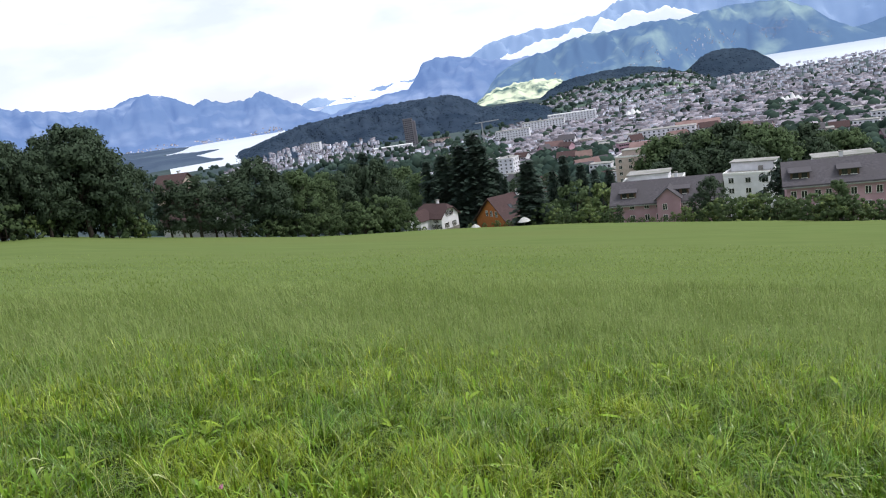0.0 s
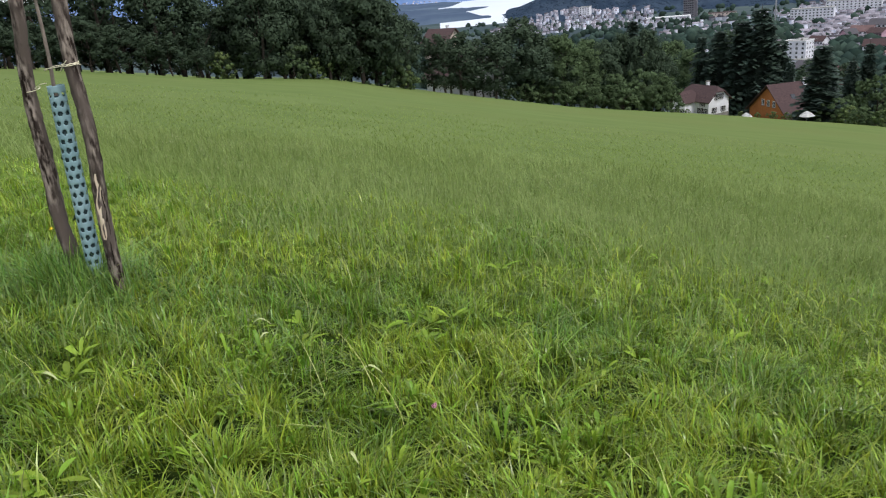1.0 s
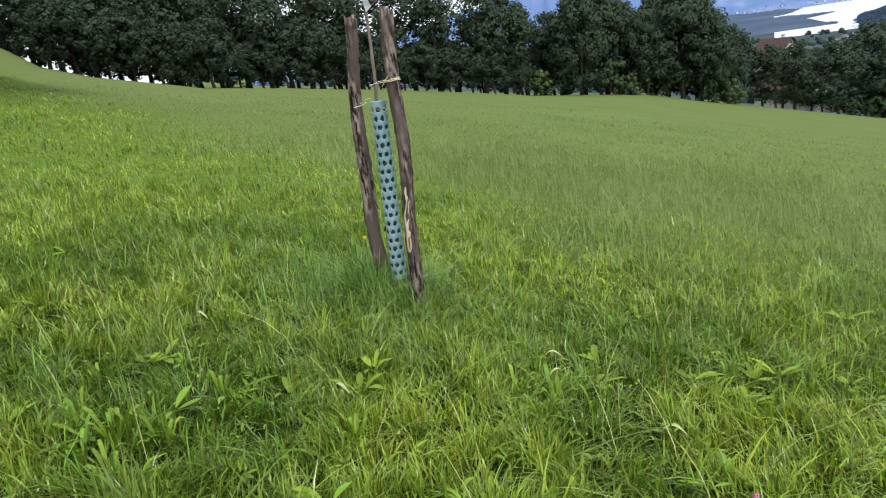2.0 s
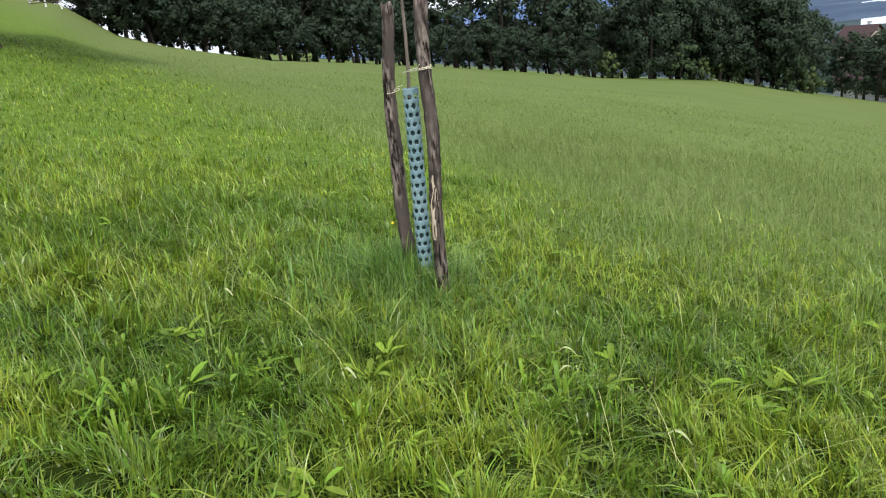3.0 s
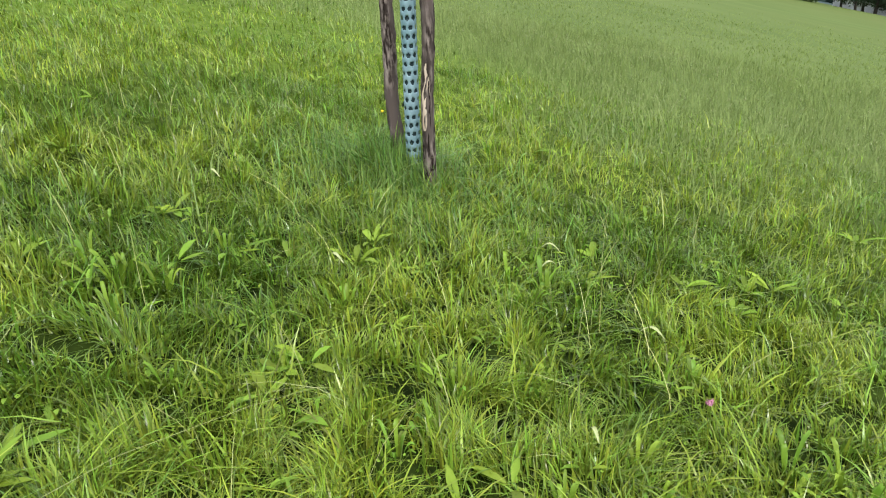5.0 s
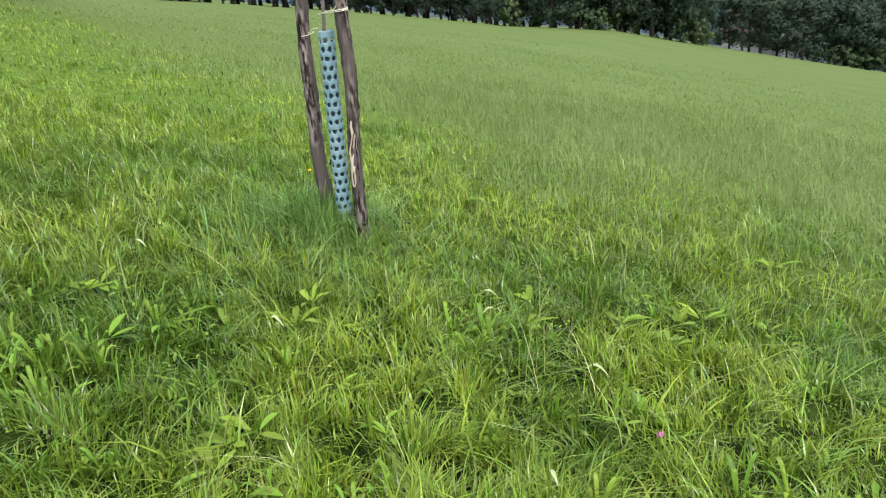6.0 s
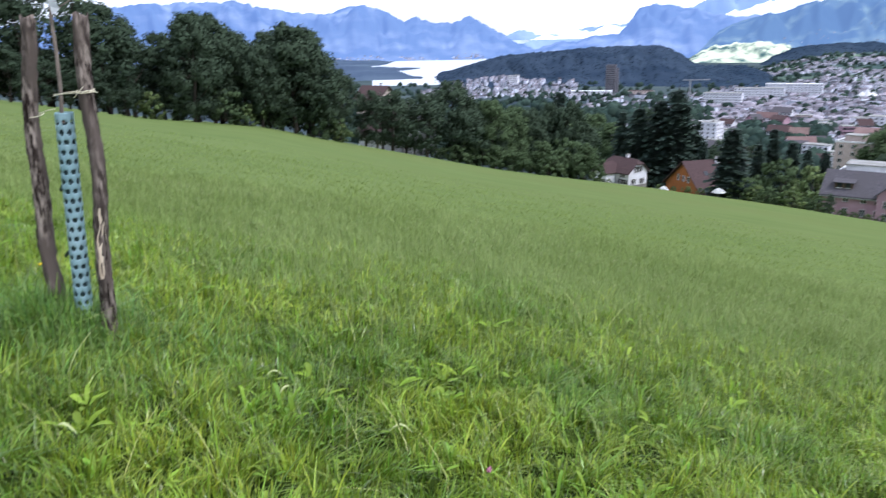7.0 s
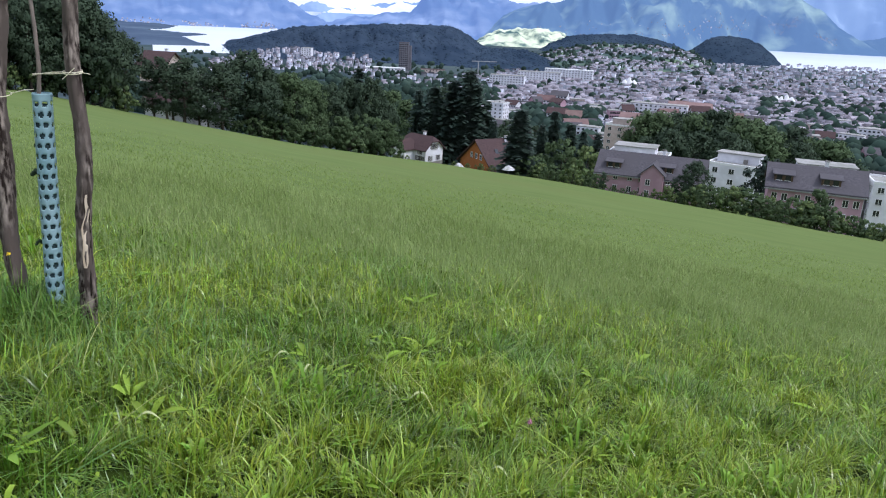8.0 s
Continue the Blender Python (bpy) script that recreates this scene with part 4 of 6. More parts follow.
def gable_roof(bm, W, D, H, R, over=0.6, thick=0.22, hip=0.0):
    """Two pitched slabs, with the tips hipped if asked."""
    x, y = W / 2 + over, D / 2
    s = R / y
    ye, ze = y + over, H - over * s
    xr = x - hip * D / 2
    for sgn in (-1, 1):
        pts = [(-x, sgn * ye, ze), (x, sgn * ye, ze)]
        if hip:
            yh, zh = y * hip, H + R * (1 - hip)
            pts += [(x, sgn * yh, zh), (xr, 0, H + R), (-xr, 0, H + R), (-x, sgn * yh, zh)]
        else:
            pts += [(x, 0, H + R), (-x, 0, H + R)]
        lo = [bm.verts.new(p) for p in pts]
        hi = [bm.verts.new((p[0], p[1], p[2] + thick)) for p in pts]
        n = len(pts)
        bm.faces.new(hi)
        bm.faces.new(lo[::-1])
        for i in range(n):
            bm.faces.new((lo[i], lo[(i + 1) % n], hi[(i + 1) % n], hi[i]))
    if hip:
        for sx in (-1, 1):
            yh, zh = y * hip, H + R * (1 - hip)
            a, b, c = [bm.verts.new(p) for p in ((sx * (x + 0.1), -yh - 0.1, zh + thick - 0.1), (sx * (x + 0.1), yh + 0.1, zh + thick - 0.1), (sx * xr, 0, H + R + thick))]
            a2, b2, c2 = [bm.verts.new(v.co - Vector((0, 0, thick))) for v in (a, b, c)]
            for f in ((a, b, c), (c2, b2, a2), (a, a2, b2, b), (b, b2, c2, c), (c, c2, a2, a)):
                bm.faces.new(f)
    bmesh.ops.recalc_face_normals(bm, faces=bm.faces)
    return bm


def chimney(parent, x, y, z0, z1, w=0.7):
    c = part("chimney", boxed(x - w / 2, y - w / 2, z0, x + w / 2, y + w / 2, z1, 0.03), M_WALL_WHITE, parent)
    part("chimney_cap", boxed(x - w * 0.65, y - w * 0.65, z1, x + w * 0.65, y + w * 0.65, z1 + 0.16), M_STONE, c)


def at_point(az, r, z, turn):
    x, y = pol(az, r)
    return pose(x, y, z, 0, 0, turn)


def villa():
    """White house with two hipped gables and dark shutters."""
    z = 1.5 - 195 * math.tan(radians(10.55))
    ob = thing("villa", "small white two-storey villa with brown hipped roof and dark shutters", "house", m=at_point(-0.05, 195, z, -43))
    W, D, H, R = 9.2, 6.8, 3.8, 2.9
    part("wall", gable_body(bmesh.new(), W, D, H, R, 0.35), M_WALL_WHITE, ob)
    part("plinth", boxed(-W / 2 - 0.05, -D / 2 - 0.05, -1.6, W / 2 + 0.05, D / 2 + 0.05, 0.35), M_STONE, ob)
    part("roof", gable_roof(bmesh.new(), W, D, H, R, 0.6, 0.22, 0.35), M_ROOF_BROWN, ob)
    bm = gable_body(bmesh.new(), 4.6, 4.0, 3.8, 2.1, 0.4)
    bm.transform(pose(-1.6, -D / 2 - 1.3, 0, 0, 0, 90))
    wing = part("wing", bm, M_WALL_WHITE, ob)
    bm = gable_roof(bmesh.new(), 4.6, 4.0, 3.8, 2.1, 0.5, 0.2, 0.4)
    bm.transform(pose(-1.6, -D / 2 - 1.3, 0, 0, 0, 90))
    part("roof", bm, M_ROOF_BROWN, ob)
    for u, zz in ((-1.5, 1.3), (1.5, 1.3), (-0.7, 4.4), (0.7, 4.4)):
        add_window(ob, "e", u, zz, 0.85, 1.3, W, D, None, M_SHUTTER)
    for u, zz in ((1.9, 1.3), (3.5, 1.3), (2.6, 3.0)):
        add_window(ob, "s", u, zz, 0.85, 1.25, W, D, None, M_SHUTTER)
    for u, zz in ((-2.4, 1.3), (-0.7, 1.3), (-1.6, 4.0)):
        add_window(ob, "s", u, zz, 0.85, 1.25, W, D + 7.2, None, M_SHUTTER)
    chimney(ob, 0.6, 0.4, H + R - 1.0, H + R + 1.0)


def chalet():
    """Brown-roofed house with an orange wooden gable."""
    z = 1.5 - 188 * math.tan(radians(11.0))
    ob = thing("chalet", "house with orange timber gable and large brown tiled roof", "house", m=at_point(5.75, 190, z, -152))
    W, D, H, R = 11.5, 15.5, 1.5, 6.0
    part("wall", gable_body(bmesh.new(), W, D, H, R), M_WALL_ORANGE, ob)
    part("roof", gable_roof(bmesh.new(), W, D, H, R, 0.8, 0.25), M_ROOF_BROWN, ob)
    for u in (-2.2, 0.0, 2.2):
        add_window(ob, "e", u, 3.5, 0.95, 1.3, W, D)
        add_window(ob, "w", u, 3.5, 0.95, 1.3, W, D)
    for u, v in ((-1.5, -3.0), (2.0, -3.6)):
        for sgn in (-1, 1):
            bm = boxed(-0.5, -0.7, 0, 0.5, 0.7, 0.12)
            bm.transform(Matrix.Translation((u, sgn * abs(v), H + R - abs(v) * R / (D / 2) + 0.22)) @ pose(0, 0, 0, -sgn * 47))
            part("roof_window", bm, M_GLASS, ob)
    chimney(ob, -2.5, 0.9, H + R - 1.4, H + R + 0.9)


def terrace(az, r, z, turn, W, D, H, R, units, label, step=None):
    """Pink apartment house with long grey roof, dormers, balconies and rows of windows."""
    ob = thing("apartment_house", label, "apartment house", "pink apartment houses", at_point(az, r, z, turn))
    part("wall", gable_body(bmesh.new(), W, D, H, R), M_WALL_PINK, ob)
    part("roof", gable_roof(bmesh.new(), W, D, H, R, 0.7, 0.28), M_ROOF_GREY, ob)
    bm = bmesh.new()
    box(bm, -W / 2 - 0.7, -D / 2 - 0.86, H - 0.72, W / 2 + 0.7, -D / 2 - 0.7, H - 0.5)
    part("gutter", bm, M_METAL, ob)
    pitch = W / units
    for i in range(units):
        u = -W / 2 + pitch * (i + 0.5)
        for zz in (1.6, 4.4, 7.2):
            if zz < H - 0.6:
                add_window(ob, "s", u - pitch * 0.2, zz, 0.95, 1.35, W, D)
                add_window(ob, "s", u + pitch * 0.24, zz, 0.95, 1.35, W, D)
    for sd in ("e", "w"):
        for zz in (1.6, 4.4):
            for u in (-D * 0.24, D * 0.24):
                add_window(ob, sd, u, zz, 0.9, 1.3, W, D)
    slope = R / (D / 2)
    for i in range(0, units, 2):
        u = -W / 2 + pitch * (i + 0.6)
        zc = H + 0.25 * R
        d = part("dormer", boxed(u - 1.7, -D / 2 + 0.9, zc - 0.3, u + 1.7, -D / 2 + 4.2, zc + 1.3), M_WOOD, ob, "dark timber dormer with two windows")
        bm = boxed(-2.1, -0.45, 0, 2.1, 3.9, 0.16)
        bm.transform(Matrix.Translation((u, -D / 2 + 0.9, zc + 1.25)) @ pose(0, 0, 0, 9))
        part("dormer_roof", bm, M_ROOF_GREY, d)
        for s in (-1, 1):
            part("pane", boxed(u + s * 0.8 - 0.5, -D / 2 + 0.82, zc + 0.15, u + s * 0.8 + 0.5, -D / 2 + 0.92, zc + 1.1), M_GLASS, d)
            part("window_frame", boxed(u + s * 0.8 - 0.6, -D / 2 + 0.86, zc + 0.02, u + s * 0.8 + 0.6, -D / 2 + 0.905, zc + 0.14), M_FRAME, d)
    if step is not None:
        bm = gable_body(bmesh.new(), 6.5, 5.0, H + 0.9, 2.2)
        bm.transform(pose(step, -D / 2 + 0.9, 0, 0, 0, 90))
        part("stair_tower", bm, M_WALL_PINK, ob)
        bm = gable_roof(bmesh.new(), 6.5, 5.0, H + 0.9, 2.2, 0.5, 0.22)
        bm.transform(pose(step, -D / 2 + 0.9, 0, 0, 0, 90))
        part("roof", bm, M_ROOF_GREY, ob)
        for zz in (1.7, 4.5, 7.0):
            add_window(ob, "s", step - 0.8, zz, 0.9, 1.3, W, D + 4.7)
            b = part("balcony", boxed(step + 3.0, -D / 2 - 1.5, zz - 1.25, step + 6.2, -D / 2 + 0.05, zz - 1.05), M_STONE, ob)
            bm = bmesh.new()
            for k in range(9):
                box(bm, step + 3.0 + 0.39 * k, -D / 2 - 1.5, zz - 1.05, step + 3.06 + 0.39 * k, -D / 2 - 1.44, zz - 0.15)
            box(bm, step + 2.95, -D / 2 - 1.54, zz - 0.15, step + 6.25, -D / 2 - 1.42, zz - 0.08)
            part("railing", bm, M_FRAME, b)
    chimney(ob, W * 0.1, 0.5, H + R - 1, H + R + 1.3)
    return ob


def flat_block(name, az, r, top, turn, W, D, H, wall, label, rows=3, cols=4, upper=None, group="flat-roofed blocks"):
    """A flat-roofed apartment block with parapet, window rows and a stepped-back upper floor; its top reaches that angle."""
    z = 1.5 + r * math.tan(radians(top)) - H
    ob = thing(name, label, "apartment block", group, at_point(az, r, z, turn))
    part("wall", boxed(-W / 2, -D / 2, -2, W / 2, D / 2, H), wall, ob)
    part("roof", boxed(-W / 2 + 0.3, -D / 2 + 0.3, H - 0.1, W / 2 - 0.3, D / 2 - 0.3, H + 0.05), M_ROOF_FLAT, ob)
    bm = bmesh.new()
    for a in ((-W / 2 - 0.1, -D / 2 - 0.1, W / 2 + 0.1, -D / 2 + 0.28), (-W / 2 - 0.1, D / 2 - 0.28, W / 2 + 0.1, D / 2 + 0.1), (-W / 2 - 0.1, -D / 2 + 0.28, -W / 2 + 0.28, D / 2 - 0.28), (W / 2 - 0.28, -D / 2 + 0.28, W / 2 + 0.1, D / 2 - 0.28)):
        box(bm, a[0], a[1], H - 0.2, a[2], a[3], H + 0.45)
    part("parapet", bm, M_FRAME, ob)
    if upper:
        part("upper_floor", boxed(upper[0], upper[1], H, upper[2], upper[3], H + 2.4, 0.05), wall, ob)
        part("roof", boxed(upper[0] - 0.4, upper[1] - 0.4, H + 2.4, upper[2] + 0.4, upper[3] + 0.4, H + 2.65), M_ROOF_FLAT, ob)
    part("vent", boxed(W * 0.12, -0.5, H, W * 0.12 + 1.1, 0.5, H + 1.3, 0.04), M_STONE, ob)
    for i in range(cols):
        for k in range(rows):
            zz = H - 1.6 - 2.8 * k
            add_window(ob, "s", -W / 2 + W / cols * (i + 0.5), zz, 1.3, 1.3, W, D)
            if i < 3:
                add_window(ob, "e", -D / 2 + D / 3 * (i + 0.5), zz, 1.2, 1.3, W, D)
                add_window(ob, "w", -D / 2 + D / 3 * (i + 0.5), zz, 1.2, 1.3, W, D)
    return ob


villa()
chalet()
z_l = 1.5 - 172 * math.tan(radians(13.1))
terrace(17.8, 176, z_l, -24, 23.5, 10.5, 8.0, 4.0, 4, "pink three-storey apartment house with grey tiled roof and balconies", 1.0)
z_r = 1.5 - 158 * math.tan(radians(13.4))
terrace(29.0, 162, z_r, -24, 17.0, 10.5, 9.3, 3.5, 4, "long pink apartment house with grey roof and dormers behind hedges")
flat_block("apartment_block", 23.9, 212, -9.05, -38, 13, 10, 9.5, M_WALL_WHITE, "white flat-roofed apartment block with small square windows", 3, 3, (-5.5, 0, 5.5, 4.5))
flat_block("apartment_block", 16.9, 232, -9.0, -24, 18, 12, 9, M_WALL_WHITE, "white flat-roofed block behind a pink house", 3, 6, (-7, -4, 5, 4))
flat_block("apartment_block", 15.6, 330, -6.95, -30, 13, 11, 12, M_WALL_CREAM, "cream flat-roofed apartment block", 4, 3, (-4, -3, 3, 3))
flat_block("apartment_block", 29.8, 205, -9.1, -22, 17, 11, 9, M_WALL_WHITE, "white flat-roofed block behind a pink house", 3, 5, (-7, -3, 6, 4))
flat_block("apartment_block", 34.4, 205, -9.0, -22, 14, 11, 9, M_WALL_WHITE, "white apartment block with grey roof edge", 3, 4)
flat_block("apartment_block", 6.0, 560, -5.9, -30, 16, 12, 21, M_WALL_WHITE, "tall white apartment block in the town", 7, 4)


def brown_house(az, r, base, W, D, H, R, turn, label, wall=None):
    z = 1.5 + r * math.tan(radians(base))
    ob = thing("farmhouse", label, "house", m=at_point(az, r, z, turn))
    part("wall", gable_body(bmesh.new(), W, D, H, R), wall or M_WALL_WHITE, ob)
    part("roof", gable_roof(bmesh.new(), W, D, H, R, 0.9, 0.25), M_ROOF_BROWN, ob)
    for u in (-W * 0.3, 0, W * 0.3):
        add_window(ob, "s", u, H - 1.5, 1.1, 1.3, W, D)
    for u in (-D * 0.22, D * 0.22):
        add_window(ob, "e", u, H - 1.3, 1.0, 1.2, W, D)
        add_window(ob, "w", u, H + 1.0, 0.9, 1.1, W, D)
    chimney(ob, W * 0.2, 0.6, H + R - 1.3, H + R + 0.8)


brown_house(-17.6, 152, -7.6, 13, 10, 3.0, 5.2, -30, "large brown-roofed farmhouse half hidden by trees")
brown_house(-19.1, 235, -4.7, 9, 8, 3.6, 3.2, -20, "cream house with brown roof among trees", M_WALL_CREAM)

# white garden parasols by the houses
for az, r, s in ((2.85, 165, 0.6), (6.78, 158, 0.7)):
    x, y = pol(az, r)
    ob = thing("parasol", "open white garden parasol", "parasol", "parasols", pose(x, y, 1.5 + r * math.tan(radians(-10.85)) - 2.4))
    bm = bmesh.new()
    rim = [bm.verts.new((2.1 * s * math.cos(k * math.pi / 4), 2.1 * s * math.sin(k * math.pi / 4), 2.1)) for k in range(8)]
    mid = [bm.verts.new((1.0 * s * math.cos(k * math.pi / 4), 1.0 * s * math.sin(k * math.pi / 4), 2.75)) for k in range(8)]
    tip = bm.verts.new((0, 0, 3.05))
    for k in range(8):
        bm.faces.new((rim[k], rim[(k + 1) % 8], mid[(k + 1) % 8], mid[k]))
        bm.faces.new((mid[k], mid[(k + 1) % 8], tip))
    bmesh.ops.solidify(bm, geom=bm.faces[:], thickness=0.03)
    part("canopy", bm, M_CANVAS, ob)
    part("pole", tube_along(bmesh.new(), [(0, 0, -2.5), (0, 0, 3.1)], [0.04, 0.035], 8), M_METAL, ob)
    part("base", boxed(-0.4, -0.4, -2.6, 0.4, 0.4, -2.4, 0.05), M_STONE, ob)

# wooden rail fence at the top of the meadow
fx, fy = pol(-73.7, 67)
fence = thing("fence", "short wooden rail fence with pale posts near the hill crest", "fence", m=pose(fx, fy, float(ground_z(fx, fy)), 0, 0, 70) @ Matrix.Scale(0.7, 4))
for k in range(3):
    part("post", boxed(-1.5 + 1.5 * k - 0.09, -0.09, -0.4, -1.5 + 1.5 * k + 0.09, 0.09, 1.15, 0.02), M_FRAME, fence)
for zz in (0.45, 0.75, 1.05):
    part("rail", boxed(-1.6, -0.14, zz - 0.05, 1.6, -0.09, zz + 0.05), M_WOOD, fence)


# ---------------------------------------------------------------- town in the valley
PANE = bpy.data.meshes.new("window")
bm = boxed(-0.5, -0.07, -0.5, 0.5, 0.05, 0.5)
bm.to_mesh(PANE)
bm.free()
PANE.materials.append(M_GLASS)


def pane_at(parent, x, y, z, w, h):
    ob = new("window", PANE)
    ob.parent = parent
    ob.matrix_basis = Matrix.LocRotScale((x, y, z), None, (w, 1, h))


def simple_block(name, az, r, W, D, H, turn, wall, roof, label, group, gable=0.0, floors=3, cols=4, base=VALLEY):
    x, y = pol(az, r)
    z = max(float(ground_z(x, y)), base)
    ob = thing(name, label, "building", group, pose(x, y, z, 0, 0, turn))
    if gable:
        part("wall", gable_body(bmesh.new(), W, D, H, gable), wall, ob)
        part("roof", gable_roof(bmesh.new(), W, D, H, gable, 0.7, 0.3), roof, ob)
    else:
        part("wall", boxed(-W / 2, -D / 2, -3, W / 2, D / 2, H), wall, ob)
        part("roof", boxed(-W / 2 - 0.2, -D / 2 - 0.2, H, W / 2 + 0.2, D / 2 + 0.2, H + 0.5), roof, ob)
    for k in range(floors):
        zz = H - 1.7 - 3.0 * k
        if zz > 0.5:
            for i in range(cols):
                pane_at(ob, -W / 2 + W / cols * (i + 0.5), -D / 2, zz, 1.6, 1.4)
    return ob


g_t = np.random.default_rng(41)
walls = (M_WALL_WHITE, M_WALL_CREAM, M_WALL_WHITE, M_WALL_PINK, M_WALL_WHITE)
for i in range(80):
    r = g_t.uniform(430, 780)
    az = g_t.uniform(5.0, 38.0)
    if 16 < az < 26 and r < 520:
        continue
    flat = g_t.uniform() < 0.45
    W, D, H = g_t.uniform(9, 18), g_t.uniform(8, 11), g_t.uniform(6, 11)
    simple_block("town_house", az, r, W, D, H, g_t.uniform(-60, 20), walls[i % 5], (M_ROOF_FLAT if flat else (M_ROOF_BROWN, M_RED_ROOF, M_ROOF_GREY)[i % 3]), "pale flat-roofed apartment block in the town" if flat else "pale town house with pitched tiled roof", "town buildings", 0 if flat else g_t.uniform(3, 4.5), 4, 5)

# landmarks
x, y = pol(-1.15, 1195)
tower = thing("tower_block", "tall brown concrete tower block below a wooded hill", "tower", m=pose(x, y, VALLEY + 1, 0, 0, -4))
part("wall", boxed(-7.5, -7.5, -4, 7.5, 7.5, 40.5, 0.2), M_TOWER, tower)
part("side_shaft", boxed(7.5, -3, -4, 11.5, 6, 36.5, 0.2), M_TOWER, tower)
part("roof", boxed(-7.8, -7.8, 40.5, 7.8, 7.8, 41.4), M_ROOF_GREY, tower)
for k in range(12):
    for i in range(5):
        pane_at(tower, -6 + 2.9 * i, -7.5, 2.75 + 3.2 * k, 2.0, 1.5)
simple_block("warehouse", -2.6, 1150, 62, 18, 5.5, -3, M_WALL_WHITE, M_CANVAS, "long low white-roofed hall", "halls", 0, 1, 12)
simple_block("warehouse", 1.0, 1160, 40, 14, 5, -3, M_WALL_CREAM, M_ROOF_BROWN, "long low brown-roofed hall", "halls", 0, 1, 8)
simple_block("hospital", 9.2, 1060, 60, 16, 15, -14, M_WALL_WHITE, M_ROOF_FLAT, "long white many-storeyed town building", "halls", 0, 4, 14)
simple_block("hospital", 11.4, 1120, 70, 16, 17, -16, M_WALL_WHITE, M_CANVAS, "long white many-storeyed town building", "halls", 0, 4, 16)
simple_block("hospital", 6.8, 960, 44, 16, 15, -14, M_WALL_WHITE, M_ROOF_FLAT, "long white many-storeyed town building", "halls", 0, 4, 12)
simple_block("hospital", 18.2, 720, 52, 15, 13, -24, M_WALL_WHITE, M_ROOF_FLAT, "long white block in the town", "halls", 0, 4, 12)
simple_block("school", 20.4, 760, 40, 22, 9, -20, M_WALL_CREAM, M_RED_ROOF, "town building with red roof", "halls", 4, 2, 9)
simple_block("tower_flat", -8.4, 1240, 16, 14, 26, -6, M_WALL_WHITE, M_ROOF_FLAT, "white tower of flats in a hillside village", "halls", 0, 8, 4)
for az, r, n, s in ((15.9, 1060, 3, 0.6), (26.6, 960, 4, 0.55)):
    x, y = pol(az, r)
    tent = thing("tent_hall", "large white tent roof with peaks", "tent", "white tents", pose(x, y, VALLEY + 1, 0, 0, -az))
    for k in range(n):
        bm = bmesh.new()
        bmesh.ops.create_cone(bm, cap_ends=True, segments=10, radius1=9 * s, radius2=0.5, depth=(14 if k == n // 2 else 9) * s)
        bm.transform(Matrix.Translation(((k - (n - 1) / 2) * 10 * s, 0, (9 + (7 if k == n // 2 else 4.5)) * s)))
        part("canopy", bm, M_CANVAS, tent)
    part("wall", boxed(-6 * n * s, -7 * s, -2, 6 * n * s, 7 * s, 9.2 * s), M_WALL_WHITE, tent)
x, y = pol(4.5, 900)
crane = thing("crane", "tall pale tower crane over the town", "crane", m=pose(x, y, VALLEY, 0, 0, 10))
part("mast", boxed(-0.6, -0.6, -2, 0.6, 0.6, 34), M_METAL, crane)
part("jib", boxed(-8, -0.5, 33, 22, 0.5, 34), M_METAL, crane)

# the mass of smaller roofs further off
def town_mass(name, az, r, base, seed, label, size=1.0):
    g = np.random.default_rng(seed)
    n = len(az)
    x, y = r * np.sin(np.radians(az)), r * np.cos(np.radians(az))
    W, D, H = g.uniform(1.9, 4.2, n) * size, g.uniform(1.6, 2.6, n) * size, g.uniform(2.6, 5.2, n) * min(1.0, size)
    big = g.uniform(size=n) < 0.12
    W, H = np.where(big, W * 2.0, W), np.where(big, H * 1.2, H)
    R = np.where(big | (g.uniform(size=n) < 0.3), 0.4, g.uniform(1.3, 2.6, n))
    th = np.radians(-az * 0.7 + g.choice([0, 90, 20, -30], n) + g.normal(0, 8, n))
    c, s = np.cos(th), np.sin(th)

    def pt(u, v, w):
        return np.stack([x + c * u - s * v, y + s * u + c * v, base + w], -1)

    lo = [pt(a * W, b * D, -3.0 + 0 * W) for a, b in ((-1, -1), (1, -1), (1, 1), (-1, 1))]
    up = [pt(a * W, b * D, H) for a, b in ((-1, -1), (1, -1), (1, 1), (-1, 1))]
    rd = [pt(a * W, 0 * D, H + R) for a in (-1, 1)]
    V = np.stack(lo + up + rd, 1).reshape(-1, 3)
    i = np.arange(n)[:, None] * 10
    F = np.concatenate([i + np.array(t) for t in ((0, 1, 5), (0, 5, 4), (1, 2, 6), (1, 6, 5), (2, 3, 7), (2, 7, 6), (3, 0, 4), (3, 4, 7), (5, 6, 9), (7, 4, 8))])
    ob = tagged(new(name, mesh_of(name, V, F, M_TOWN_WALL)), label, "buildings", kind="stuff")
    k = 1.08
    eu = [pt(a * W * k, b * D * k, H - 0.1) for a, b in ((-1, -1), (1, -1), (1, 1), (-1, 1))]
    er = [pt(a * W * k, 0 * D, H + R + 0.25) for a in (-1, 1)]
    V = np.stack(eu + er, 1).reshape(-1, 3)
    i = np.arange(n)[:, None] * 6
    F = np.concatenate([i + np.array(t) for t in ((0, 1, 5), (0, 5, 4), (2, 3, 4), (2, 4, 5), (1, 2, 5), (3, 0, 4))])
    roofs = part("roofs", mesh_of("roofs", V, F, M_TOWN_ROOF), M_TOWN_ROOF, ob)
    return tagged(roofs, kind="stuff")


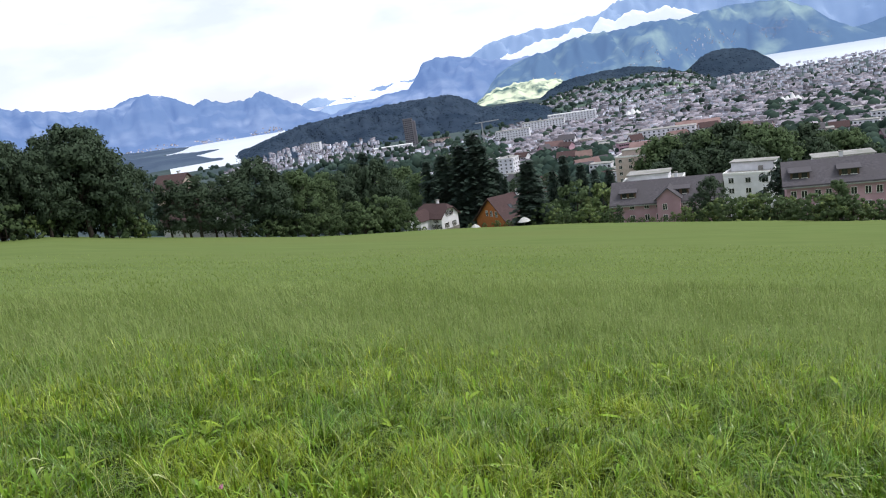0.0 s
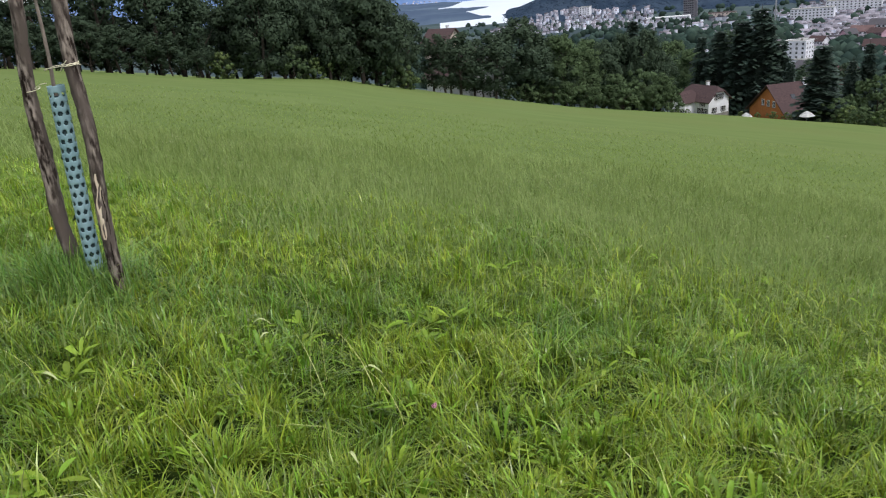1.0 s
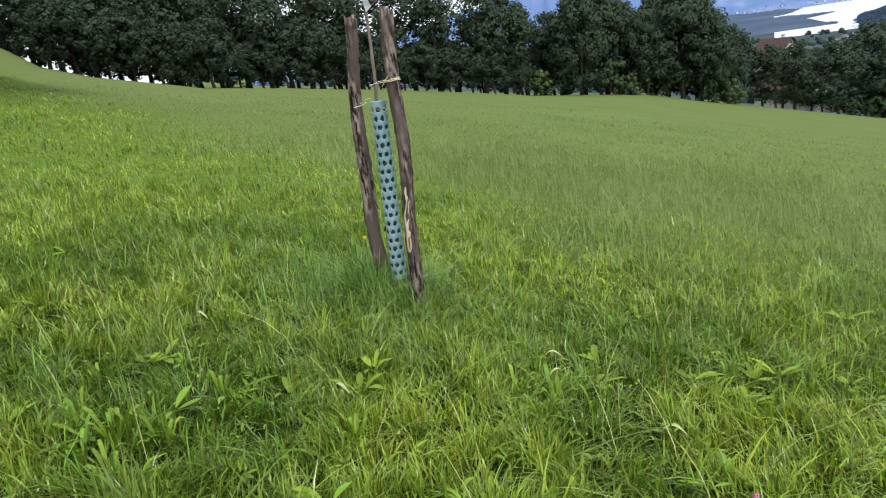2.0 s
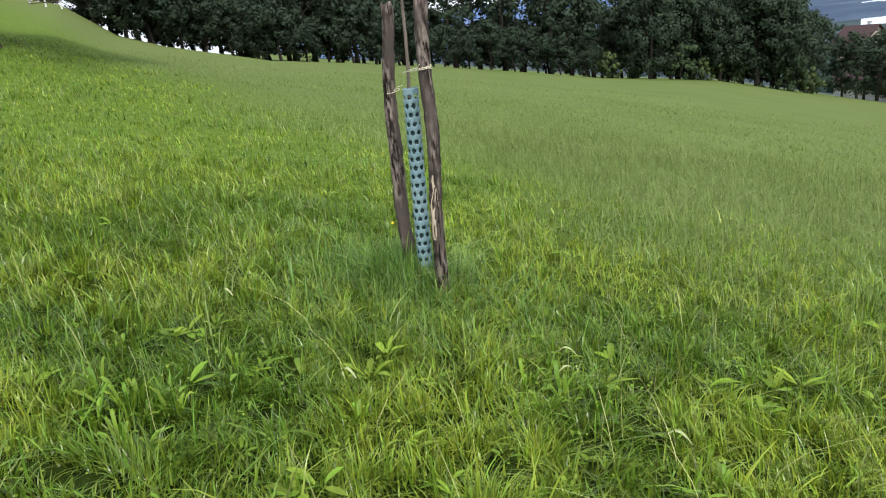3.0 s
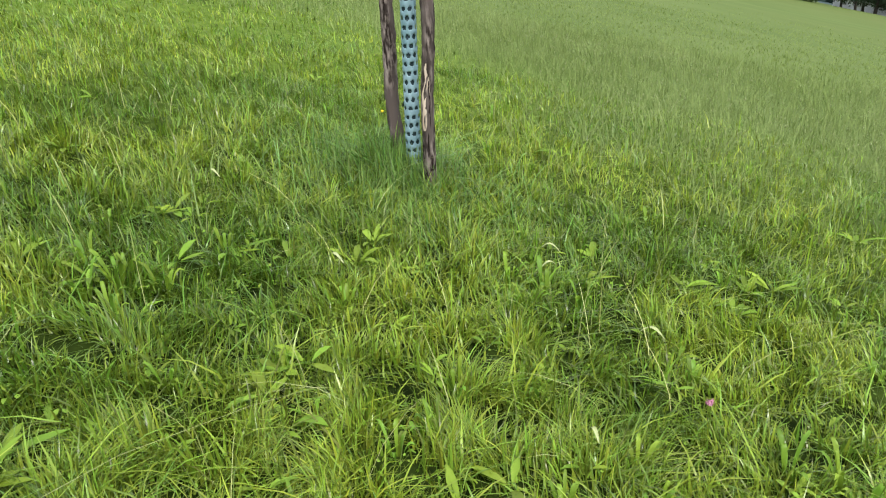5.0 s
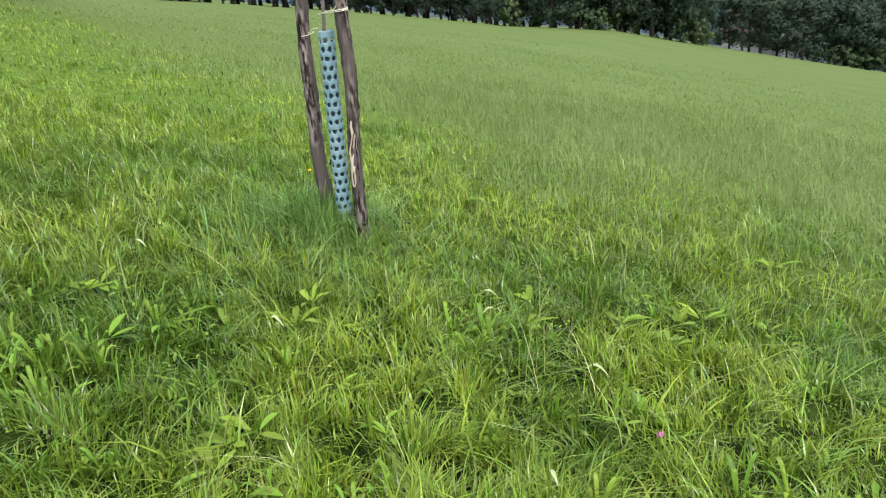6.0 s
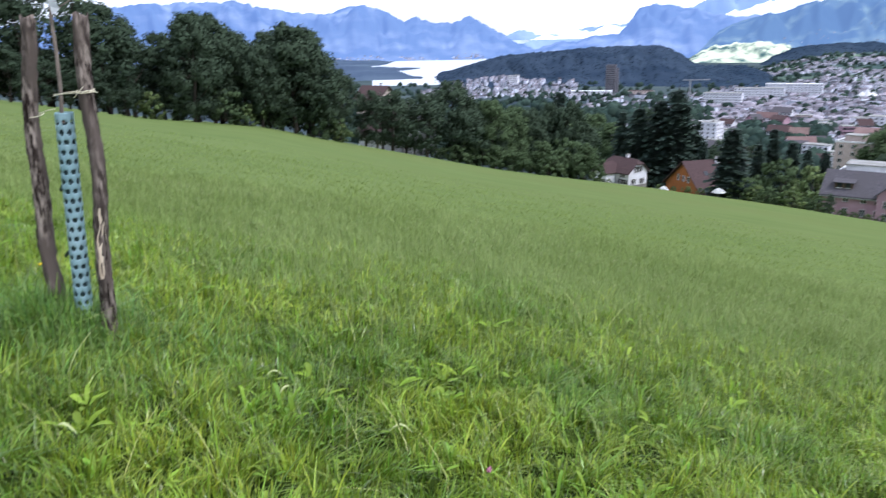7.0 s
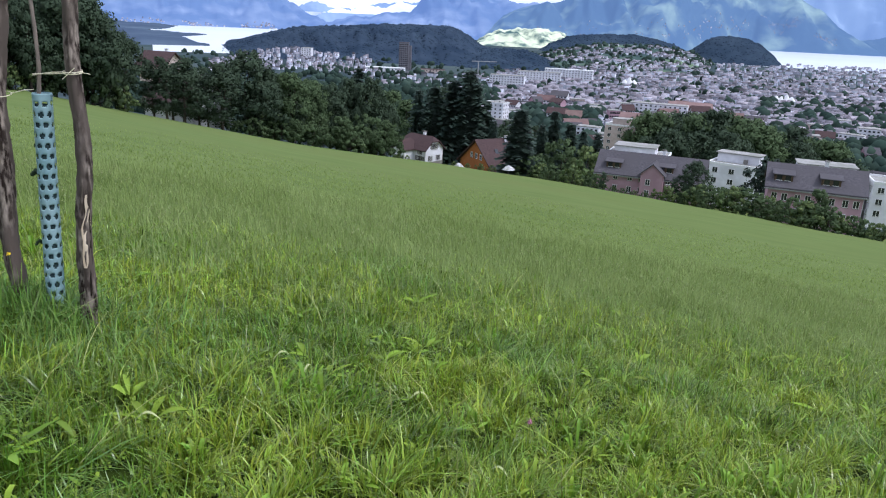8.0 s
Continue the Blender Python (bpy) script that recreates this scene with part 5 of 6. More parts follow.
n = 6800
az_t = g_t.uniform(6.0, 46, n)
r_t = 79.5 / np.tan(np.radians(g_t.uniform(1.95, 7.2, n)))
ok = ~((az_t < 11.5) & (r_t > 1270)) & ~((az_t < 22) & (r_t > 1460)) & ~((az_t > 19) & (az_t < 26.5) & (r_t > 2080)) & ~(r_t > 2340)
az_t, r_t = az_t[ok], r_t[ok]
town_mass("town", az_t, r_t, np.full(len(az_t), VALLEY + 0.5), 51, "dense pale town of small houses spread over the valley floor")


def houses_on(points, count, a0, a1, s0, s1, seed, name, label, size):
    """Small houses standing on a slope, in loose groups, between two bearings and two heights up it."""
    g = np.random.default_rng(seed)
    i = g.uniform(s0, s1, count * 3)
    j = g.uniform(a0, a1, count * 3) * (points.shape[1] - 2)
    lo, jj = i.astype(int), j.astype(int)
    q = points[lo, jj] * (1 - (i - lo))[:, None] + points[lo + 1, jj] * (i - lo)[:, None]
    q = q + (points[lo, jj + 1] - points[lo, jj]) * (j - jj)[:, None]
    near = smooth_noise(q[:, 0] * 0.012, q[:, 1] * 0.012, seed * 0.7) > -0.05
    q = q[near][:count]
    town_mass(name, np.degrees(np.arctan2(q[:, 0], q[:, 1])), np.hypot(q[:, 0], q[:, 1]), q[:, 2], seed + 1, label, size)


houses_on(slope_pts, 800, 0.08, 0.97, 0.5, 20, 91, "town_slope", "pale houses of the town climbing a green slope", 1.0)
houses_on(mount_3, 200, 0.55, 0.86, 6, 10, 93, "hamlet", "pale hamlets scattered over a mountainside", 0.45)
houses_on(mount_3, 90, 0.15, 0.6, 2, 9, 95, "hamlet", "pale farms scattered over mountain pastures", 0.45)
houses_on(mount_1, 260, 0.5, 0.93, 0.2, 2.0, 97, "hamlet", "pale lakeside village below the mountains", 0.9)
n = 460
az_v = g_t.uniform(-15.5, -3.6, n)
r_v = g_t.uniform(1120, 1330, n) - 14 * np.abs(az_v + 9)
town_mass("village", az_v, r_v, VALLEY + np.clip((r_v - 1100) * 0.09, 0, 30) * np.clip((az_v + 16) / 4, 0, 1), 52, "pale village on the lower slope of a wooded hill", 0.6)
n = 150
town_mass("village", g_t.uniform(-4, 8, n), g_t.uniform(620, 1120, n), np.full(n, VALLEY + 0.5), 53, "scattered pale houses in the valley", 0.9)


def clumps(name, x, y, z, s, mat, label, seed):
    """Distant trees as ragged little cones and domes, many in one."""
    g = np.random.default_rng(seed)
    n = len(x)
    k = 8
    a = np.arange(k) / k * 6.2832
    V, rings = [], ((0.0, 0.7), (0.35, 1.05), (0.75, 0.8))
    for hh, rr in rings:
        rad = s[:, None] * 0.5 * rr * g.uniform(0.7, 1.25, (n, k))
        V.append(np.stack([x[:, None] + rad * np.cos(a), y[:, None] + rad * np.sin(a), z[:, None] + s[:, None] * (hh + g.uniform(-0.07, 0.07, (n, k)))], -1))
    V.append(np.stack([x, y, z + s * g.uniform(0.9, 1.08, n)], -1)[:, None])
    V = np.concatenate(V, 1)
    i = np.arange(n)[:, None] * (3 * k + 1)
    F = []
    for lv in range(2):
        for j in range(k):
            p, q = lv * k + j, lv * k + (j + 1) % k
            F += [i + np.array([p, q, q + k]), i + np.array([p, q + k, p + k])]
    for j in range(k):
        F.append(i + np.array([2 * k + j, 2 * k + (j + 1) % k, 3 * k]))
    return tagged(new(name, mesh_of(name, V.reshape(-1, 3), np.concatenate(F), mat, True)), label, "woods", kind="stuff")


n = 4300
az_w = g_t.uniform(-24, 46, n)
r_w = 79.5 / np.tan(np.radians(g_t.uniform(2.1, 9.0, n)))
ok = ~((az_w > 21) & (r_w > 1800)) & ~((az_w < -12) & (r_w > 1500))
dens = np.where(az_w < 6, 1.0, np.where(r_w > 900, 0.6, 0.65))
ok &= g_t.uniform(size=n) < dens
az_w, r_w = az_w[ok], r_w[ok]
xw, yw = r_w * np.sin(np.radians(az_w)), r_w * np.cos(np.radians(az_w))
clumps("woods", xw, yw, ground_z(xw, yw) - 0.5, g_t.uniform(4, 10, len(xw)), M_WOODS, "scattered dark trees among the houses of the valley", 61)
for k, (a0, a1, r0, r1, n) in enumerate(((25, 37, 560, 1000, 260), (8, 14, 430, 700, 260), (-14, 6, 420, 900, 420))):
    az_w, r_w = g_t.uniform(a0, a1, n), g_t.uniform(r0, r1, n)
    xw, yw = r_w * np.sin(np.radians(az_w)), r_w * np.cos(np.radians(az_w))
    clumps("woods", xw, yw, ground_z(xw, yw) - 0.5, g_t.uniform(6, 13, n), M_WOODS, "dark belt of trees between the houses", 71 + k)
q = slope_pts[g_t.integers(1, 24, 420), g_t.integers(0, slope_pts.shape[1] - 1, 420)] + g_t.uniform(-14, 14, (420, 3)) * np.array([1, 1, 0])
clumps("woods", q[:, 0], q[:, 1], q[:, 2] - 3, g_t.uniform(7, 13, 420), M_WOODS, "dark trees between the houses of the upper town", 81)
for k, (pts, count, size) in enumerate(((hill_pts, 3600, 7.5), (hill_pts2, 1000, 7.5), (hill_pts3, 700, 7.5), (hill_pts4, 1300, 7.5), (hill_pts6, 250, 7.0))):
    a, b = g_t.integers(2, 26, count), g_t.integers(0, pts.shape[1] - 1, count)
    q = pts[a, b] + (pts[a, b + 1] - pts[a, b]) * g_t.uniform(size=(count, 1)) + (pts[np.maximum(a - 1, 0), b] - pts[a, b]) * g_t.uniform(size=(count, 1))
    clumps("hill_woods", q[:, 0], q[:, 1], q[:, 2] - 0.78 * size, g_t.uniform(0.8, 1.2, count) * size, M_FOREST, "close dark woods covering a hill, tinted blue for haze", 62 + k)

# ---------------------------------------------------------------- young tree with stakes and guard
def stake(base, top, radius, seed, label, scar):
    """A rough split pole: knotty, cracked, with bark and a bare split."""
    g = np.random.default_rng(seed)
    ob = thing("stake", label, "stake", "tree stakes")
    sides, n = 22, 46
    b, t = Vector(base), Vector(top)
    ph = g.uniform(0, 6.28, 6)
    bm = bmesh.new()
    rings = []
    for i in range(n):
        q = i / (n - 1)
        c = b.lerp(t, q) + Vector((0.020 * math.sin(q * 5.2 + ph[0]) + 0.010 * math.sin(q * 15 + ph[1]), 0.015 * math.sin(q * 4.3 + ph[2]), 0)) * (1 if 0 < i else 1)
        ring = []
        for k in range(sides):
            a = 6.2832 * k / sides
            r = radius * (1.06 - 0.14 * q) * (1 + 0.10 * math.sin(2 * a + ph[3] + q * 3) + 0.06 * math.sin(5 * a + q * 9) + 0.05 * math.sin(9 * a + ph[4] + q * 2))
            knot = math.exp(-((q - 0.62) / 0.035) ** 2) * max(0, math.cos(a - ph[5])) * 0.22
            r *= 1 + knot + g.normal(0, 0.065)
            # long weather cracks
            for ca, q0, q1 in ((ph[1], 0.05, 0.7), (ph[2] + 1, 0.35, 0.95), (ph[4] + 2.2, 0.0, 0.45)):
                d = (a + 0.25 * math.sin(q * 6) - ca + math.pi) % (2 * math.pi) - math.pi
                if q0 < q < q1 and abs(d) < 0.16:
                    r *= 0.86
            ring.append(bm.verts.new(c + Vector((r * math.cos(a), r * math.sin(a), g.normal(0, 0.004) + (0.02 * math.sin(3 * a + ph[0]) if i == n - 1 else 0)))))
        rings.append(ring)
    for p, q in zip(rings, rings[1:]):
        for k in range(sides):
            f = bm.faces.new((p[k], p[(k + 1) % sides], q[(k + 1) % sides], q[k]))
            f.smooth = True
    bm.faces.new(rings[-1])
    part("pole", bm, M_BARK, ob)
    # bare wood where the bark is split off, and the dark crack beside it
    for q0, q1, ang, wid, mat, nm, out in scar:
        bm = bmesh.new()
        m = 14
        left, right = [], []
        for i in range(m):
            s = i / (m - 1)
            q = q0 + (q1 - q0) * s
            c = b.lerp(t, q) + Vector((0.020 * math.sin(q * 5.2 + ph[0]) + 0.010 * math.sin(q * 15 + ph[1]), 0.015 * math.sin(q * 4.3 + ph[2]), 0))
            a = radians(ang) + 0.22 * math.sin(s * 4 + seed) + 0.05 * math.sin(s * 19)
            w = wid * (math.sin(math.pi * (0.04 + 0.92 * s)) ** 0.6) * (1 + 0.35 * math.sin(s * 13 + 1))
            r = radius * (1.14 - 0.14 * q) * out
            for side, lst in ((-1, left), (0, None), (1, right)):
                if lst is not None:
                    aa = a + side * w / radius
                    lst.append((bm.verts.new(c + Vector((r * math.cos(aa), r * math.sin(aa), 0))), bm.verts.new(c + Vector((r * 0.75 * math.cos(aa), r * 0.75 * math.sin(aa), 0)))))
        for i in range(m - 1):
            bm.faces.new((left[i][0], right[i][0], right[i + 1][0], left[i + 1][0]))
            bm.faces.new((left[i][1], left[i][0], left[i + 1][0], left[i + 1][1]))
            bm.faces.new((right[i][0], right[i][1], right[i + 1][1], right[i + 1][0]))
        part(nm, bm, mat, ob)
    return ob


stake((-3.782, 4.273, -0.42), (-3.722, 4.335, 1.685), 0.043, 5, "rough weathered wooden stake with split bark beside a young tree", ((0.30, 0.50, -58, 0.019, M_BARE, "bare_split", 1.02), (0.22, 0.45, -36, 0.006, M_DARK_CRACK, "crack", 1.03)))
stake((-4.205, 4.334, -0.3), (-4.140, 4.405, 1.685), 0.041, 8, "rough weathered wooden stake with a knot beside a young tree", ((0.50, 0.60, -140, 0.012, M_BARE, "bare_split", 1.03),))

# perforated guard
guard = thing("tree_guard", "perforated teal plastic tree guard tube round a sapling", "tree guard", m=pose(-3.968, 4.30, -0.12))
GH, GR, LEAN = 1.285, 0.050, Vector((0.040, 0.050, 0))
sides, rows = 64, 150
hole_rows = 21
verts, faces, holes = [], [], []
for i in range(rows + 1):
    for k in range(sides):
        a = 6.2832 * k / sides
        z = GH * i / rows
        verts.append((GR * math.cos(a) + LEAN.x * i / rows, GR * math.sin(a) + LEAN.y * i / rows, z))
centres = []
for j in range(hole_rows):
    for c in range(7):
        centres.append(((c + 0.5 * (j % 2)) / 7 * 6.2832, 0.10 + j * 0.0565))
for i in range(rows):
    zc = GH * (i + 0.5) / rows
    for k in range(sides):
        ac = 6.2832 * (k + 0.5) / sides
        inside = False
        for a, z in centres:
            if abs(zc - z) < 0.018:
                d = ((ac - a + math.pi) % (2 * math.pi) - math.pi) * GR
                if d * d + (zc - z) ** 2 < 0.0150 ** 2:
                    inside = True
                    break
        if not inside:
            k2 = (k + 1) % sides
            faces.append((i * sides + k, i * sides + k2, (i + 1) * sides + k2, (i + 1) * sides + k))
wall = part("tube", mesh_of("tube", verts, faces, M_TUBE, True), M_TUBE, guard)
sol = wall.modifiers.new("wall", "SOLIDIFY")
sol.thickness = 0.003
# added dark sleeve that makes the holes look shaded inside
bm = bmesh.new()
tube_along(bm, [Vector((0, 0, 0.02)), LEAN * 0.95 + Vector((0, 0, GH - 0.06))], [GR * 0.86, GR * 0.86], 24, False)
part("lining", bm, M_GUARD_SHADE, guard, "dark sleeve for the shade inside the guard, seen through its holes")
for a, z, sc in ((2.9, 0.845, 1.0), (2.7, 1.0, 0.6), (3.2, 0.45, 0.7)):
    p0 = Vector((GR * math.cos(a), GR * math.sin(a), z)) + LEAN * z / GH
    d = Vector((math.cos(a), math.sin(a), 0))
    bm = bmesh.new()
    for k in range(4):
        off = Vector((0.006 * math.sin(k * 2.1), 0.008 * math.cos(k * 2.7), 0.012 * math.sin(k * 1.7)))
        bmesh.ops.create_icosphere(bm, subdivisions=2, radius=0.017 * sc * (1 - 0.1 * k), matrix=Matrix.Translation(p0 + d * (0.008 + 0.013 * k * sc) + off))
    part("leaf_tuft", bm, M_LEAF, guard, "dark leaf pushing out of a hole")

# sapling
sapling = thing("sapling", "thin young tree with few leaves growing from a guard", "sapling", m=pose(-3.945, 4.33, -0.1))
bm = bmesh.new()
pts = [(0.0, 0, 0), (0.0, 0.01, 0.6), (0.0, 0.02, 1.25), (0.012, 0.03, 1.4), (0.004, 0.05, 1.6), (-0.012, 0.07, 1.78), (-0.006, 0.085, 1.95), (0.004, 0.09, 2.15), (0.0, 0.1, 2.4)]
tube_along(bm, pts, [0.014, 0.013, 0.0115, 0.011, 0.0105, 0.0095, 0.008, 0.006, 0.003], 10)
for z0, a, L in ((1.82, 0.4, 0.28), (1.9, 3.3, 0.3), (2.0, 1.8, 0.3), (2.08, 5.0, 0.26), (2.18, 2.6, 0.25), (2.26, 0.1, 0.2)):
    c0 = Vector((0, 0.085, z0))
    tip = c0 + Vector((math.cos(a) * L, math.sin(a) * L, 0.18))
    tube_along(bm, [c0, c0.lerp(tip, 0.5) + Vector((0, 0, -0.01)), tip], [0.005, 0.004, 0.002], 6)
part("stem", bm, M_WHIP, sapling)
g_s = np.random.default_rng(71)
for z0, a, L in ((1.82, 0.4, 0.28), (1.9, 3.3, 0.3), (2.0, 1.8, 0.3), (2.08, 5.0, 0.26), (2.18, 2.6, 0.25), (2.26, 0.1, 0.2)):
    for k in range(4):
        q = 0.4 + 0.2 * k
        c0 = Vector((math.cos(a) * L * q, 0.085 + math.sin(a) * L * q, z0 + 0.18 * q))
        bm = bmesh.new()
        ln, wd = g_s.uniform(0.05, 0.085), g_s.uniform(0.026, 0.042)
        row = [[bm.verts.new((wd * math.sin(math.pi * min(0.97, 0.06 + s)) * e, ln * s, -0.02 * s * s - 0.008 * abs(e))) for e in (-1, 0, 1)] for s in (0.0, 0.25, 0.5, 0.75, 0.95)]
        for p, q2 in zip(row, row[1:]):
            bm.faces.new((p[0], p[1], q2[1], q2[0]))
            bm.faces.new((p[1], p[2], q2[2], q2[1]))
        bm.transform(Matrix.Translation(c0) @ pose(0, 0, 0, g_s.uniform(-50, 10), g_s.uniform(-40, 40), math.degrees(a) - 90 + g_s.uniform(-70, 70)))
        part("leaf", bm, M_LEAF_B, sapling)
bm = bmesh.new()
pv = [Vector((-0.015, 0.06, 1.93)), Vector((0.01, 0.05, 1.90)), Vector((0.035, 0.04, 1.86)), Vector((0.055, 0.03, 1.81))]
rib = [(bm.verts.new(p + Vector((-0.02, 0, -0.012 + 0.01 * math.sin(i * 2)))), bm.verts.new(p + Vector((0.022, 0.012 * math.cos(i * 2), 0.014)))) for i, p in enumerate(pv)]
for p, q in zip(rib, rib[1:]):
    bm.faces.new((p[0], p[1], q[1], q[0]))
bmesh.ops.solidify(bm, geom=bm.faces[:], thickness=0.001)
part("ribbon", bm, M_TAPE, sapling, "white ribbon tied to the stem")


def twine(label, pts, radius=0.0022):
    ob = thing("twine", label, "twine", "twine ties")
    part("cord", tube_along(bmesh.new(), pts, [radius] * len(pts), 7), M_STRING, ob)
    return ob


def loop(cx, cy, z, r, dz=0.0, n=18, start=0.0):
    return [(cx + r * math.cos(start + 6.2832 * k / n), cy + r * math.sin(start + 6.2832 * k / n), z + dz * math.sin(6.2832 * k / n)) for k in range(n + 1)]


sx, sy = -3.738, 4.318
for d in (0.004, -0.004):
    twine("pale twine tying the sapling to a stake", loop(sx, sy, 1.285 + d, 0.0485, 0.006) + [(-3.85, 4.30, 1.275 + d), (-3.955, 4.325, 1.262 - d), (-3.962, 4.352, 1.258)])
twine("loose ends of pale twine knotted on a stake", [(sx + 0.02, sy - 0.06, 1.275), (sx + 0.05, sy - 0.05, 1.29), (sx + 0.10, sy - 0.02, 1.278)], 0.0022)
twine("loose ends of pale twine knotted on a stake", [(sx - 0.03, sy - 0.06, 1.25), (sx + 0.0, sy - 0.065, 1.275), (sx + 0.035, sy - 0.055, 1.31)], 0.0022)
lx, ly = -4.158, 4.385
twine("pale twine tied low round a stake and the guard", loop(lx, ly, 1.145, 0.046, 0.01) + [(-4.09, 4.34, 1.155), (-4.0, 4.31, 1.18), (-3.95, 4.31, 1.185)])

# ---------------------------------------------------------------- small plants in the strip
def broad_plants(name, n, seed, r0, r1, az0, az1, size, mat, label, rise=(0.15, 0.8), out=1.0, slim=(0.11, 0.2), count=(3, 7), spots=None, low=0.05):
    """Rosettes of broad leaves with a midrib fold; out: how far they spread, rise: how high they arch."""
    g = np.random.default_rng(seed)
    if spots is None:
        x, y, r, _ = scatter(n, r0, r1, az0, az1, 1.2, seed)
        keep = tallness(x, y) < 0.5
        x, y = x[keep], y[keep]
    else:
        x, y = np.array([p[0] for p in spots]), np.array([p[1] for p in spots])
    per = g.integers(count[0], count[1], len(x))
    x, y = np.repeat(x, per), np.repeat(y, per)
    k = len(x)
    th = g.uniform(0, 6.2832, k)
    x, y = x + 0.02 * np.cos(th), y + 0.02 * np.sin(th)
    L, W = size * g.uniform(0.6, 1.3, k), size * g.uniform(slim[0], slim[1], k)
    z = ground_z(x, y)
    d, s = np.stack([np.cos(th), np.sin(th), 0 * th], -1), np.stack([-np.sin(th), np.cos(th), 0 * th], -1)
    arch, reach = g.uniform(rise[0], rise[1], k), out * g.uniform(0.6, 1.5, k)
    V = []
    for q, w in ((0, 0.25), (0.25, 0.8), (0.5, 1.0), (0.75, 0.75), (1.0, 0.08)):
        c = np.stack([x, y, z], -1) + d * (L * q * reach)[:, None]
        c[:, 2] += L * arch * (1.5 * q - 1.0 * q * q) + low
        for e in (-1, 0, 1):
            p = c + s * (W * w * e)[:, None]
            p[:, 2] += abs(e) * W * 0.35
            V.append(p)
    V = np.stack(V, 1)
    b = np.arange(k)[:, None] * 15
    F = []
    for i in range(4):
        for e in range(2):
            o = 3 * i + e
            F.append(b + np.array([o, o + 1, o + 4, o + 3]))
    return tagged(new(name, mesh_of(name, V.reshape(-1, 3), np.concatenate(F), mat, True)), label, "plants", kind="stuff")


broad_plants("dock_leaves", 120, 201, 1.0, 8.0, -118, 60, 0.11, M_DOCK, "broad light green dock leaves in the grass")
broad_plants("dock_leaves", 240, 202, 1.0, 5.0, -118, 60, 0.06, M_DOCK, "small round leaves low in the grass")
broad_plants("plantain", 240, 203, 1.0, 8.0, -118, 60, 0.115, M_PLANTAIN, "upright yellow-green plantain leaves in clumps", (0.9, 1.9), 0.45, (0.05, 0.09), (6, 12), low=0.0)
big_clumps = [(-0.78 + 0.13 * math.cos(k * 2.4) * k ** 0.5, 3.55 + 0.1 * math.sin(k * 2.4) * k ** 0.5) for k in range(6)]
big_clumps += [(-2.35 + 0.11 * math.cos(k * 2.4) * k ** 0.5, 3.75 + 0.1 * math.sin(k * 2.4) * k ** 0.5) for k in range(5)]
big_clumps += [(-0.1 + 0.12 * math.cos(k * 2.4) * k ** 0.5, 3.3 + 0.1 * math.sin(k * 2.4) * k ** 0.5) for k in range(5)]
big_clumps += [(-3.3 + 0.12 * math.cos(k * 2.4) * k ** 0.5, 2.1 + 0.1 * math.sin(k * 2.4) * k ** 0.5) for k in range(6)]
broad_plants("plantain", 0, 204, 0, 0, 0, 0, 0.14, M_PLANTAIN, "dense upright clump of yellow-green plantain leaves", (1.0, 2.0), 0.45, (0.05, 0.09), (8, 14), big_clumps, 0.0)
# clover leaflets close to the soil
x, y, r, g = scatter(15000, 0.9, 6.5, -120, 60, 1.15, 207)
keep = (g.uniform(0, 1, len(x)) < 0.45 + 0.7 * smooth_noise(x * 1.6, y * 1.6, 12.0)) & (tallness(x, y) < 0.4)
x, y = x[keep], y[keep]
k = len(x)
z = ground_z(x, y) + g.uniform(0.02, 0.09, k)
th, sz = g.uniform(0, 6.2832, k), g.uniform(0.005, 0.011, k)
ca, sa = np.cos(th) * sz, np.sin(th) * sz
tl = g.uniform(-0.5, 0.5, (2, k)) * sz
V = np.stack([np.stack([x - ca, y - sa, z - tl[0]], -1), np.stack([x + sa * 0.8, y - ca * 0.8, z + 0.2 * sz + tl[1]], -1), np.stack([x + ca, y + sa, z + tl[0]], -1), np.stack([x - sa * 0.8, y + ca * 0.8, z + 0.2 * sz - tl[1]], -1)], 1)
tagged(new("clover_leaves", mesh_of("clover_leaves", V.reshape(-1, 3), np.arange(k)[:, None] * 4 + np.arange(4), M_DOCK)), "small clover leaves low in the grass", "plants", kind="stuff")


def pale_leaf(x, y, h, length, turn, seed):
    """A single pale, arching, wilted leaf lying over the grass."""
    g = np.random.default_rng(seed)
    ob = thing("wilted_leaf", "pale wilted leaf arching over the grass", "leaf", "wilted leaves", pose(x, y, float(ground_z(x, y)), 0, 0, turn))
    bm = bmesh.new()
    row = []
    for i in range(7):
        q = i / 6
        w = length * 0.09 * math.sin(math.pi * min(0.97, 0.08 + 0.9 * q)) + 0.001
        row.append([bm.verts.new((length * (q - 0.5), e * w, h + length * (0.35 * math.sin(math.pi * q) - 0.1 * q) + abs(e) * w * 0.4)) for e in (-1, 0, 1)])
    for p, q in zip(row, row[1:]):
        bm.faces.new((p[0], p[1], q[1], q[0]))
        bm.faces.new((p[1], p[2], q[2], q[1]))
    part("blade", bm, M_PALE_LEAF, ob)
    part("stalk", tube_along(bmesh.new(), [(-length * 0.55, 0, -0.01), (-length * 0.5, 0, h)], [0.0015, 0.0012], 5), M_DRY, ob)


for i, (x, y, h, ln, tn) in enumerate(((-2.63, 4.12, 0.11, 0.11, 30), (-2.97, 2.97, 0.13, 0.1, 12), (-4.17, 2.98, 0.13, 0.1, 20), (-1.84, 3.9, 0.07, 0.12, 15), (-2.45, 3.9, 0.14, 0.09, 60), (-1.5, 3.0, 0.1, 0.08, -30))):
    pale_leaf(x, y, h, ln, tn, 300 + i)
